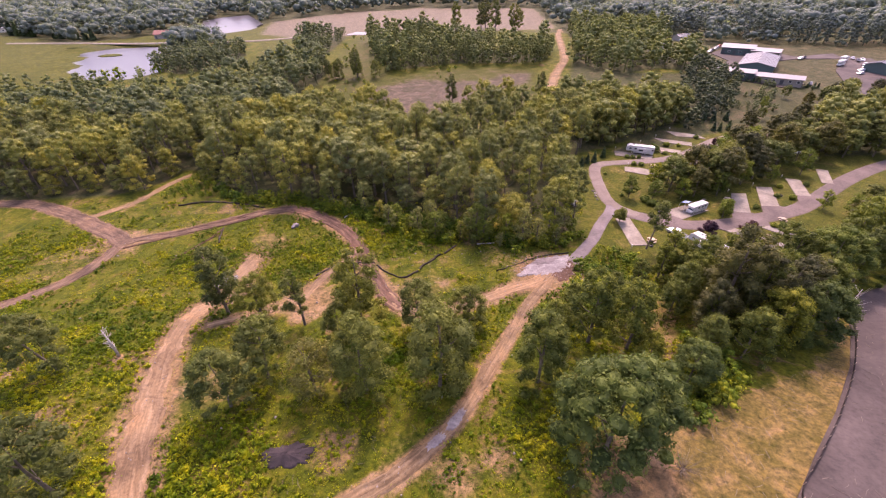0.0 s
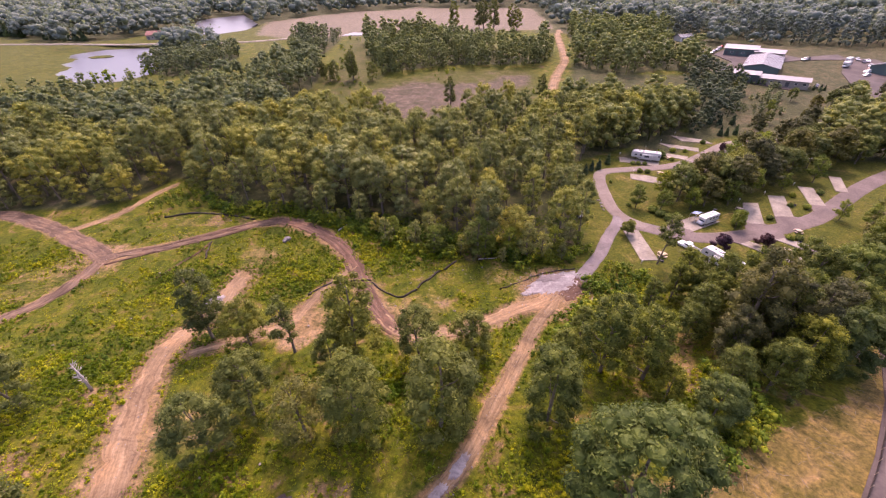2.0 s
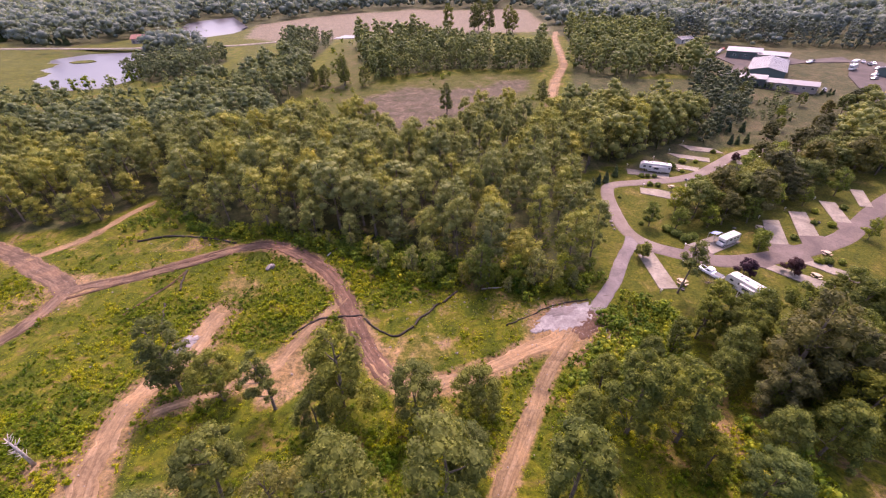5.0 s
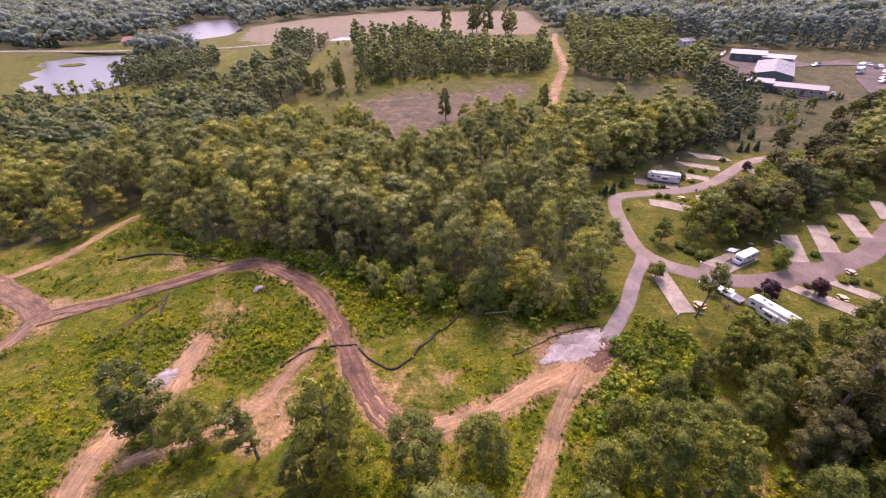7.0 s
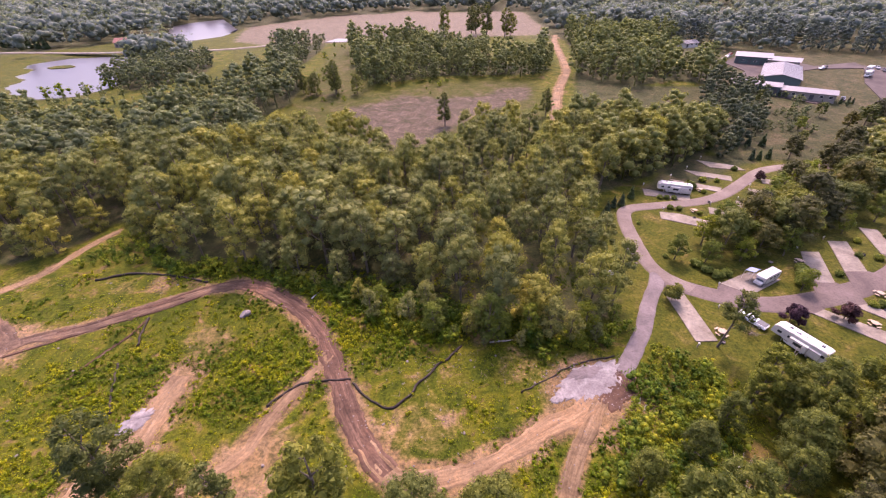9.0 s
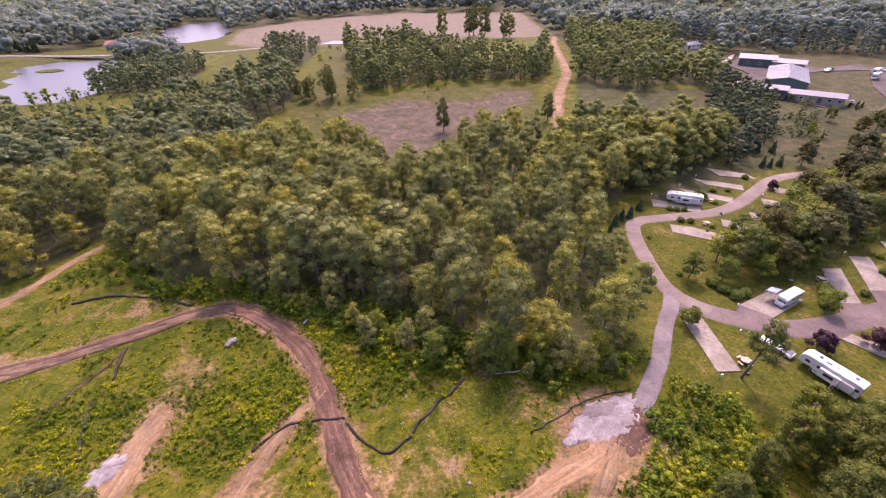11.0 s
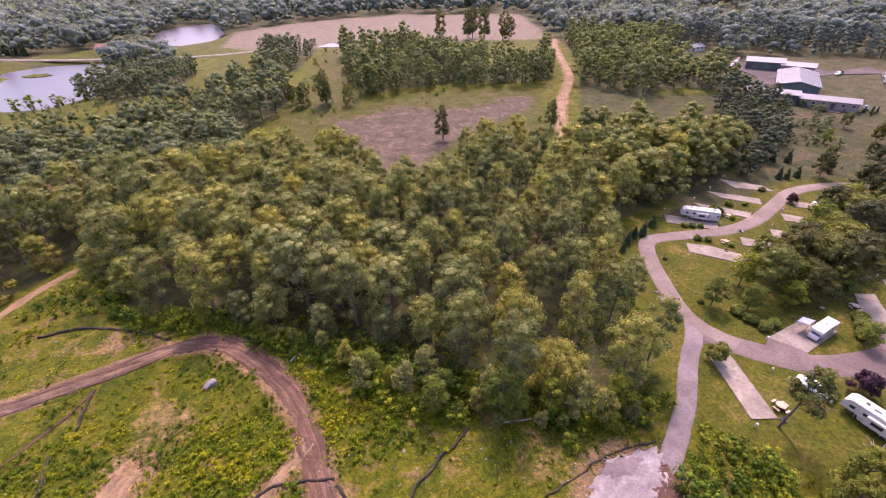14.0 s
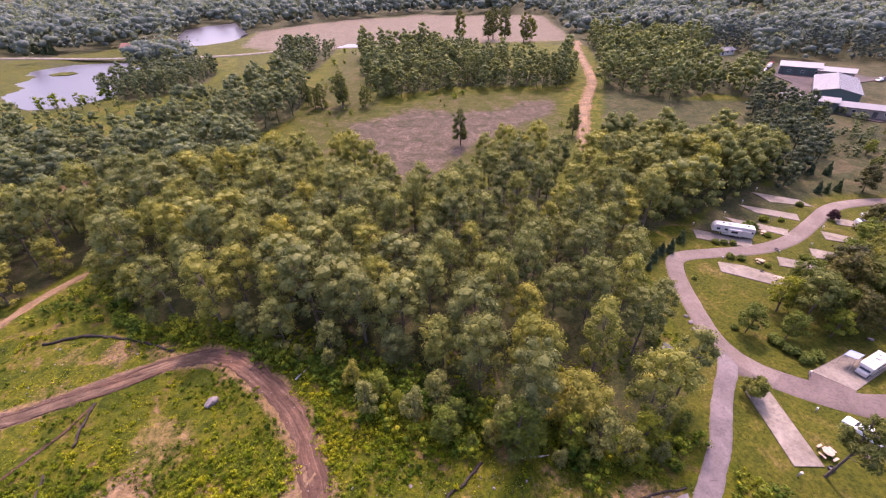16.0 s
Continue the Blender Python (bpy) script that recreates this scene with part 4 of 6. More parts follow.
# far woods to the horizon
def dome_kind(seed, w, h, count, size):
    g = np.random.default_rng(seed)
    clumps = [(g.normal(0, w * 0.17), g.normal(0, w * 0.17), h * g.uniform(0.3, 0.72), w * g.uniform(0.16, 0.25)) for _ in range(5)]
    v, f = crown_mesh(clumps, 40, 0.7, g, 0.9, BALL1, True)
    d = g.normal(0, 1, (count, 3))
    d[:, 2] = np.abs(d[:, 2])
    d /= np.linalg.norm(d, axis=1)[:, None]
    c = d * [w / 2, w / 2, h * 0.62] * g.uniform(0.75, 1.05, (count, 1)) + [0, 0, h * 0.38]
    lv, lf = leaves(c, d + [0, 0, 0.6], size, g, 0.25, True)
    return np.concatenate([v, lv]), np.concatenate([f, lf + len(v)])


FARK = [dome_kind(31 + k, 9.5 + k, 15.5 - k, 24, 0.9) for k in range(5)]
g = np.random.default_rng(77)
NO_WOODS = (FIELD_E, FIELD_N, EAST_FAR, EAST_DARK, BELT, MEADOW_STAND, GRASS_BAND, FILL_WOOD, LAKE_A, LAKE_B, TAN_FIELD, LAWN_LAKE, PINES, LEFT_WOOD, THIN_WOOD, SHORE, EAST_COPSE, LAKE_WOOD, EAST_WOOD, MEADOW, EAST_MEADOW, CLEARING, WOODS, CAMP,
            [(-190, 430), (100, 430), (100, 530), (-200, 530)], [(140, 240), (158, 332), (205, 346), (330, 316), (330, 200), (190, 190)], [(-400, 200), (-150, 200), (-100, 310), (-200, 330), (-260, 300), (-400, 270)])
n = 6400
r, a = np.exp(g.uniform(math.log(285), math.log(1350), n)), g.uniform(radians(-57), radians(57), n)
fx, fy = np.sin(a) * r, np.cos(a) * r
ok = (fy > 445) | (np.abs(fx) > 190)
for p in NO_WOODS:
    ok &= ~inside(p, fx, fy) & (off_line(p + p[:1], fx, fy) > 5)
for way, w in ((FAR_ROAD, 9), ([(-420, 418), (-352, 414), (-200, 404), (-150, 440)], 12), ([(-600, 470), (-420, 420)], 14), ([(150, 385), (330, 362)], 9), ([(130, 560), (300, 520)], 16), ([(-150, 900), (40, 880)], 20), ([(240, 600), (330, 560)], 12)):
    ok &= off_line(way, fx, fy) > w
merged("far_woodland", "hazy distant wooded hills", "woodland", [(x, y, min(1.9, 0.62 + q / 640)) for x, y, q in zip(fx[ok], fy[ok], r[ok])], FARK, LEAF_HAZE, 7)

# weeds and low brush over the cleared ground
def weed_kind(seed, spread, high, count, size):
    g = np.random.default_rng(seed)
    a, r = g.uniform(0, 6.28, count), spread * np.sqrt(g.uniform(0, 1, count))
    z = high * (1 - (r / spread) ** 2) * g.uniform(0.45, 1.05, count)
    c = np.stack([np.cos(a) * r, np.sin(a) * r, z], 1)
    nn = np.stack([np.cos(a) * r / spread, np.sin(a) * r / spread, np.full(count, 0.8)], 1)
    return leaves(c, nn, size, g, 0.25, True)


LOWK = [weed_kind(s, 0.9, 0.42, 9, 0.2) for s in range(5)]
HERBK = []
for k in range(6):
    q = np.random.default_rng(90 + k)
    HERBK.append(crown_mesh([(q.normal(0, 0.36), q.normal(0, 0.36), q.uniform(0.12, 0.42), q.uniform(0.22, 0.4)) for _ in range(2)], 40, 0.165, q, 0.7, BALL1, True))


def weed_cover(wx, wy, tight):
    """How thickly weeds stand at each place, and how far it is from the tracks."""
    wd = np.min([off_line(line, wx, wy) - w for line, w in ((TRACK_S, 1.3), (TRACK_W, 1.6), (TRACK_WW, 1.5), (TRACK_NW, 2.2), (TRAIL, 1.3), (TRACK_E, 2.2), (TRACK_E2, 0.9), (PAVED, 2.6), (LOOP_N, 3), ([(19, 79), (27, 83)], 5.5))], axis=0)
    dens = np.array([noise.noise((a * 0.05, b * 0.07, 1.5)) + 0.6 * noise.noise((a * 0.19, b * 0.22, 4.5)) for a, b in zip(wx, wy)])
    for px, py, pr, lush in ((-34, 90, 13, 0.5), (-52, 86, 9, 0.4), (3, 74, 8, 0.5), (8, 63, 7, 0.4), (-62, 66, 14, 0.35), (-20, 95, 9, 0.3), (-88, 62, 14, 0.3), (-8, 96, 8, 0.4), (-30, 78, 7, 0.4), (-22, 38, 9, 0.5), (-8, 43, 7, 0.4), (-34, 34, 8, 0.4), (0, 50, 6, 0.4), (-10, 53, 6, 0.3), (14, 42, 6, 0.5)):
        dens += lush * np.clip(1.5 - np.hypot(wx - px, wy - py) / pr, 0, 1)
    wild = ~(within(CAMP, wx, wy, 1.5) > 0.4) & ~(within(STRAW, wx, wy, 1) > 0.55) & ~inside(LOT_EDGE + [(130, 80), (130, 10)], wx, wy)
    worn = np.zeros(len(wx))
    for px, py, pr in ((-6, 79, 9), (-1, 87, 7), (-28, 71, 5), (-75, 112, 9), (-98, 112, 11), (-4, 35, 5), (-38, 46, 5), (-95, 84, 8), (-47, 97, 5), (6, 96, 3), (-78, 92, 8), (-64, 106, 6), (-20.3, 35.2, 3.5)):
        worn = np.maximum(worn, np.clip(1.4 - np.hypot(wx - px, wy - py) / pr, 0, 0.85))
    return dens, (wd > tight) & wild, worn, wd


n = 26000
wx, wy = rng.uniform(-118, 48, n), 22 + 94 * rng.beta(0.9, 1.1, n)
dens, ok, worn, wd = weed_cover(wx, wy, 0.0)
ok &= rng.random(n) < np.clip(0.8 + 0.8 * dens - worn + 0.1 * np.clip(wd, 0, 3), 0.1, 1.0)
merged("low_weeds", "low green and yellow weeds over cleared ground", "weeds", [(x, y, 0.6 + 0.6 * max(0.0, d + 0.15)) for x, y, d in zip(wx[ok], wy[ok], dens[ok])], LOWK, WEED, 12)
herbs = np.array(scatter([(-118, 22), (48, 22), (48, 118), (-118, 118)], 0.92, 14))
dens, ok, worn, wd = weed_cover(herbs[:, 0], herbs[:, 1], 0.3)
ok &= rng.random(len(herbs)) < np.clip(0.55 + 0.9 * dens - 1.1 * worn, 0.05, 0.92)
merged("tall_weeds", "knee-high clumps of green and yellow weeds", "weeds", [(x, y, rng.uniform(0.5, 0.9) + 0.5 * min(1.0, max(0.0, d + 0.1))) for (x, y), d in zip(herbs[ok], dens[ok])], HERBK, WEED, 14)

# undergrowth along the wood's edge and beside the access road
BUSHK = far_kinds(2.8, 3.2, 0.1, 9, 240, 0.17, (51, 52, 53, 54), core=0.6, lobe=0.2)
edge_line = [(-77, 121.5), (-60, 117), (-46, 114.5), (-33, 110), (-21, 106), (-5, 101), (4, 95.5), (17, 92.5), (30, 92)]
under = []
for p in spline(edge_line, 1.3):
    for _ in range(2):
        under.append((p.x + rng.normal(0, 1.6), p.y + 1.8 + rng.normal(0, 1.7), rng.uniform(0.5, 1.15)))
for x, y in scatter([(-30, 108), (-14, 98), (2, 93), (4, 100), (-6, 108), (-20, 112)], 2.0, 61):
    under.append((x, y, rng.uniform(0.6, 1.2)))
for x, y in scatter([(29, 81), (31, 84), (37, 91.5), (45, 86), (43, 75), (37, 66), (24, 62), (19, 60), (23, 70)], 1.25, 62):
    if noise.noise((x * 0.16, y * 0.16, 5)) > -0.34:
        under.append((x, y, rng.uniform(0.4, 0.95)))
under += [(x, y, rng.uniform(1.5, 2.4)) for x, y in ((-209, 272), (-200, 279), (-197, 276), (-195, 290), (-194, 298), (-198, 308), (-214, 268), (-190, 284))]
for x, y in scatter([(34, 40), (44, 46), (48, 56), (43, 60), (38, 52)], 1.9, 63):
    under.append((x, y, rng.uniform(0.7, 1.3)))
for x, y in scatter([(56, 56), (72, 64), (78, 74), (64, 76), (52, 70), (48, 60)], 2.6, 64):
    under.append((x, y, rng.uniform(0.6, 1.2)))
for x, y in scatter([(-91, 119), (-78, 120), (-79, 130), (-88, 136)], 1.9, 67):
    under.append((x, y, rng.uniform(0.4, 1.0)))
dull = []
for x, y in scatter(EAST_MEADOW, 3.4, 65):
    if noise.noise((x * 0.05, y * 0.05, 3)) > 0.05:
        dull.append((x, y, rng.uniform(0.5, 1.5) ** 1.5))
for x, y in scatter(MEADOW, 7, 66):
    if noise.noise((x * 0.045, y * 0.045, 8)) > 0.12 and not inside(CLEARING, x, y):
        under.append((x, y, rng.uniform(0.4, 1.3)))
under = [u for u in under if min(float(off_line(line, u[0], u[1])) for line in (TRACK_W, TRACK_WW, TRACK_S, TRAIL)) > 2.9]
merged("undergrowth", "tangled green undergrowth along the woodland edge", "undergrowth", under, BUSHK, SCRUB, 13)
merged("meadow_scrub", "dull green scrub over the eastern meadow", "scrub", dull, BUSHK, LEAF_MID, 15)

# the young trees left standing in the cleared ground
YOUNG = "trees left standing in the clearing"
near_forms = [
    tree("young_tree", "dark green lone tree with open crown in cleared ground", "tree", 16, 9.4, 2.6, 50, 6200, 0.22, 101, LEAF_NEAR, group=YOUNG, lobe=0.115, core=0.66, bend=0.6, plain=True, oak=True),
    tree("young_tree", "dark green lone tree with open crown in cleared ground", "tree", 17, 7.6, 2.8, 38, 5800, 0.235, 102, LEAF_NEAR, group=YOUNG, lobe=0.13, core=0.66, taper=0.8, bend=0.6, plain=True),
    tree("young_tree", "dark green lone tree with open crown in cleared ground", "tree", 15, 9.0, 1.6, 50, 6200, 0.22, 103, LEAF_NEAR, group=YOUNG, lobe=0.12, core=0.66, bend=0.4, plain=True, oak=True),
]
dull_form = tree("young_tree", "thin brownish tree with sparse leaves in cleared ground", "tree", 11.5, 8.2, 2.6, 32, 4200, 0.2, 104, LEAF_DULL, group=YOUNG, lobe=0.13, core=0.45, bend=0.5, plain=True)
slim_form = tree("young_tree", "slim upright green tree in cleared ground", "tree", 14, 4.4, 3.5, 22, 2800, 0.22, 105, LEAF_NEAR, group=YOUNG, lobe=0.16, core=0.6, taper=0.8, bend=0.5, plain=True)
for i, (x, y, h, k, lx, ly) in enumerate((
    (-43.8, 66.1, 17, 1, 0, -2), (-64.4, 49.8, 13.4, 0, 0, -7), (-31.4, 42.8, 15.5, 0, 0, -7), (-28.3, 48.7, 15.2, 0, 0, -3), (-15.7, 61.0, 19.5, 1, 0, -2),
    (-11.7, 46.4, 15.4, 2, 0, 0), (-4.4, 60.3, 15.4, 0, 0, -2), (-0.4, 47.1, 16.7, 2, 0, 0), (4.5, 61.5, 10.7, 2, 0, 0), (-35.9, 64.4, 11, 2, 0, 0), (-46.5, 29.5, 14, 2, 0, 0), (2.0, 51.5, 12.5, 0, 0, 3), (-19.0, 58.5, 8.5, 2, 0, 0), (-0.4, 217, 15, 1, 0, 0), (-57, 262, 17, 1, 0, 0), (-68, 264, 11, 2, 0, 0), (-46, 263, 10, 2, 0, 0), (-75, 266, 11, 1, 0, 0), (45, 226, 13, 1, 0, 0), (-58, 268, 17, 1, 0, 0), (-70, 261, 10, 2, 0, 0), (0, 462, 26, 1, 0, 0), (25, 456, 25, 1, 0, 0), (30, 470, 27, 1, 0, 0), (38, 448, 29, 1, 0, 0), (54, 446, 24, 1, 0, 0), (60, 450, 18, 2, 0, 0))):
    m = put(None, x, y, h / (16, 17, 15)[k], 67 * i, 1.0, (lx, ly))
    if i in (0, 1, 5):
        f = near_forms[k]
        f.matrix_basis = m
    else:
        copy_thing(near_forms[k], m)
dull_form.matrix_basis = put(None, -19.6, 46, 1.0, 20)
slim_form.matrix_basis = put(None, -27, 62.6, 1.0, 20, 1.0, (0, -3))

# the thicket between track and lot
THICK = "trees of the thicket between track and lot"
grove = [
    tree("thicket_tree", "full dark green broadleaf tree in a thicket", "tree", 18, 14.6, 1.2, 110, 12500, 0.24, 111, LEAF_DEEP, group=THICK, lobe=0.09, core=0.66, plain=True, oak=True, shape=BALL2),
    tree("thicket_tree", "full dark green broadleaf tree in a thicket", "tree", 15, 8.6, 0.8, 52, 5600, 0.22, 112, LEAF_THICK, group=THICK, lobe=0.125, core=0.68, plain=True, oak=True),
    tree("thicket_tree", "full dark green broadleaf tree in a thicket", "tree", 17, 8, 2.4, 40, 5600, 0.245, 113, LEAF_THICK, group=THICK, lobe=0.12, core=0.78, taper=0.8, plain=True),
]
drab = tree("thicket_tree", "tall drab green tree with thin dry top", "tree", 22, 9.8, 3, 54, 6800, 0.26, 114, LEAF_DRAB, group=THICK, lobe=0.13, core=0.72, taper=0.8, plain=True)
drab.matrix_basis = put(None, 51.1, 64.8, 1.0, 0)
for x, y, q in ((58.5, 61.5, 0.8), (55, 68.5, 0.75), (64, 65, 0.72), (46.5, 60.5, 0.6)):
    copy_thing(drab, put(None, x, y, q, x * 23))
for i, (x, y, h, k) in enumerate(((21.5, 36.3, 17.5, 0), (14.9, 48.3, 14.8, 1), (25.5, 58, 16.5, 2), (31.7, 56.5, 16, 2), (38, 48.5, 9, 0), (46, 78.2, 11, 2), (34, 63, 11, 1), (62, 70, 15, 2), (56, 57.5, 13, 1), (50, 54.5, 11, 1),
                                  (63, 59.5, 13, 0), (43.5, 54.5, 9.5, 1), (66, 72, 12, 0), (79, 77, 15, 0), (90, 85, 14, 2), (69, 66.5, 14, 1), (88, 78.5, 14, 1), (24.5, 66.5, 8, 1), (33.5, 70.5, 8, 1), (40, 75, 9, 2),
                                  (53.5, 77, 13, 1), (33, 52, 8, 1), (47, 61, 10, 2), (59, 75, 16, 2), (19, 58, 10, 1), (57, 65, 17, 2), (72, 78, 15, 2), (75, 84, 12, 1), (98, 90, 15, 0), (106, 96, 14, 2), (115, 101, 13, 1), (97, 80, 16, 2), (108, 86, 16, 0), (123, 108, 15, 2), (120, 95, 14, 1), (133, 112, 15, 0), (50.5, 72.5, 12, 2), (54.5, 70, 14, 2), (46.5, 69.5, 11, 1), (48.5, 80.5, 13, 2), (43, 66, 9, 1), (60, 65.5, 13, 1), (65, 79, 11, 2), (50, 76.5, 9, 1))):
    m = put(None, x, y, h / (18, 15, 17)[k], 53 * i, 1.0)
    if i in (0, 1, 2):
        grove[k].matrix_basis = m
    else:
        copy_thing(grove[k], m)

# ---- campground ----
island_forms = [
    tree("campground_tree", "broad green shade tree on the campground island", "tree", 13, 9.4, 3.0, 36, 3000, 0.26, 201, LEAF_NEAR, group="campground trees", lobe=0.145, core=0.7, plain=True, oak=True),
    tree("campground_tree", "broad green shade tree on the campground island", "tree", 12, 8.0, 2.4, 32, 2700, 0.26, 202, LEAF_DRAB, group="campground trees", lobe=0.15, core=0.78, plain=True, oak=True),
    tree("campground_tree", "broad green shade tree on the campground island", "tree", 9, 5.4, 2, 26, 2200, 0.23, 203, SHRUB, group="campground trees", lobe=0.15, core=0.6, plain=True),
]
for i, (x, y, h, k) in enumerate(((66.8, 122, 12, 0), (74.4, 126, 13, 1), (63, 124.5, 9, 2), (79, 125.5, 13.5, 0), (83, 122.8, 13, 1), (53.6, 118.6, 7.5, 2), (70, 130, 10, 2), (87, 131, 13, 0), (95, 136, 13, 1), (92, 142, 11, 2), (101, 143, 13, 0), (112, 143, 13, 1),
                                  (118, 150, 14, 0), (106, 151, 11, 2), (128, 146, 13, 1), (86, 138, 9, 2), (136, 155, 14, 0), (75, 106.6, 6, 2), (101, 128.5, 6, 2), (114, 134, 9, 2), (68.5, 117.5, 7, 2), (60, 117, 7, 2), (73, 119, 9, 1), (91, 127, 8, 2), (124, 160, 12, 1), (108, 137.5, 11, 0), (99, 148, 11, 1), (84, 127.5, 12, 0), (78.5, 131, 11, 1), (90, 135.5, 12, 0), (97, 131, 10, 1), (103, 137.5, 12, 0), (71, 121.5, 9, 2), (80, 119.5, 8, 2), (104.7, 110.8, 6, 2), (109, 106.8, 7, 2), (119, 113.5, 7, 0), (102, 97.4, 9, 1), (171.6, 206.6, 10, 0), (184, 213, 11, 0), (177, 209.5, 9, 1), (121, 177, 8, 1), (143, 204, 6, 2), (162, 218.5, 7, 0), (144, 181.5, 9, 1), (156, 175.5, 10, 0), (144, 232, 9, 0), (162, 203.5, 7, 1), (134, 190, 6, 0), (150, 192, 5, 1), (192, 219, 10, 0), (200, 214, 9, 1), (168, 190, 8, 1))):
    m = put(None, x, y, h / (13, 12, 9)[k], 71 * i, 1.0, (0, 0))
    if i < 3:
        island_forms[k].matrix_basis = m
    else:
        copy_thing(island_forms[k], m)
NE_GROVE = [(101, 142), (112, 142), (124, 144), (136, 148), (150, 147), (168, 152), (162, 158), (140, 164), (122, 166), (112, 161), (104, 152)]
for i, (x, y) in enumerate(scatter(NE_GROVE, 6.2, 81, ((LOOP_N, 5.5), ([(105, 158.3), (114, 156.7)], 6), ([(120, 150), (126, 153)], 4)))):
    copy_thing(island_forms[i % 2], put(None, x, y, 0.75 + 0.3 * ((i * 37) % 10) / 10, 61 * i))
EDGE_LABEL, EDGE_GROUP = "light green sapling at the edge of the wood", "saplings at the woodland edge"
slips = [tree("sapling", EDGE_LABEL, "tree", 8, 3.4, 0.8, 22, 1500, 0.2, 231, LEAF, group=EDGE_GROUP, lobe=0.17, core=0.6, taper=0.9, plain=True),
         tree("sapling", EDGE_LABEL, "tree", 8.5, 4.2, 0.8, 26, 1800, 0.2, 232, SHRUB, group=EDGE_GROUP, lobe=0.16, core=0.6, taper=0.7, plain=True)]
for i, (x, y, h) in enumerate(((-8, 99.2, 8), (-2, 98, 7), (3, 95.6, 6), (8.6, 93.4, 8), (13, 92.2, 4.5), (16, 92, 4), (22, 93.4, 8), (25, 95, 9), (28, 97, 7), (-14, 103, 7.5), (30.5, 101, 6), (32.5, 107.6, 4.5), (-24, 108.5, 6), (-37, 113.5, 6.5), (35, 117, 7), (37, 128, 7), (5.5, 97, 9), (10.5, 95.5, 6), (19, 94.6, 10), (14.5, 95, 9), (-5, 101.5, 9), (-11, 101, 5), (-19, 105.5, 6.5), (0.5, 94.5, 4), (6, 92.8, 3.5), (23.5, 91.8, 4.5), (27, 93, 5), (31.8, 98, 5.5), (-30, 110.5, 5), (-50, 117, 6), (-62, 119, 6), (7.4, 94.6, 12.5), (-16, 100.5, 8), (-3.5, 95.5, 9))):
    m = put(None, x, y, h / 8, 83 * i)
    if i < 2:
        slips[i].matrix_basis = m
    else:
        copy_thing(slips[i % 2], m)
lone = tree("lawn_tree", "lone green tree on a thin bare trunk on the lawn", "tree", 14.5, 5.0, 7.0, 24, 2600, 0.22, 210, LEAF_NEAR, lobe=0.15, core=0.65, bend=0.7, r=0.2, taper=0.8, plain=True)
lone.matrix_basis = put(None, 48.9, 91.4, 1.0, 0, 0.95, (0, 3))
tree("lawn_sapling", "small round green tree beside a concrete pad", "tree", 4.6, 3.6, 1.0, 13, 900, 0.24, 211, LEAF_NEAR, lobe=0.22).matrix_basis = put(None, 46.4, 104.2)
plum = tree("plum_tree", "purple-leaved ornamental plum tree on the lawn", "tree", 5.2, 4.6, 1.0, 16, 1200, 0.26, 212, LEAF_PURPLE, group="purple plum trees", lobe=0.2)
plum.matrix_basis = put(None, 66.3, 97.6, 0.85)
for x, y, s in ((77, 97.9, 0.95), (118, 160, 0.9), (100.3, 160.5, 0.7)):
    copy_thing(plum, put(None, x, y, s, x * 9))

spire = thing("arborvitae", "dark green conical arborvitae in a row", "conifer", "arborvitae row")
g = np.random.default_rng(220)
lobes = [(g.normal(0, 0.08), g.normal(0, 0.08), 0.35 + 0.38 * k, 0.85 * (1 - k / 10.5) + 0.05) for k in range(10)]
v, f = crown_mesh(lobes, 900, 0.17, g, 0.8)
mesh_part("crown", v, f, LEAF_DARK, spire)
v, f = tube([(0, 0, -0.3), (0, 0, 1.0), (0, 0, 3.0)], [0.09, 0.07, 0.02], 5)
mesh_part("trunk", v, f, BARK, spire)
spire.matrix_basis = put(None, 45.2, 141.8, 0.95)
for x, y, s in ((48, 144.6, 1.0), (50.6, 145.6, 1.12), (55.1, 150, 1.1), (42.8, 138.5, 0.8), (110, 190, 1.3), (114, 189.5, 1.2), (119, 189, 1.3), (105, 191, 1.2), (107.7, 176.9, 1.1), (110.2, 176.8, 1.0), (114.2, 177.8, 1.15), (159, 246.5, 0.7), (162, 245, 0.75), (164.6, 244, 0.7), (167.3, 242.6, 0.75), (169.5, 241, 0.7), (172.5, 239.4, 0.7), (176.4, 236.4, 0.75), (183.3, 234.5, 0.8), (186, 233.6, 0.9), (188, 233.5, 0.8), (-398, 450, 3.0), (-388, 447, 3.2), (-378, 444, 2.9), (-368, 441, 3.3), (-358, 438, 3.0), (-348, 435, 3.1), (-440, 470, 4.0), (-452, 476, 4.2), (-464, 480, 4.0), (-476, 486, 4.4)):
    copy_thing(spire, put(None, x, y, s, x * 7))

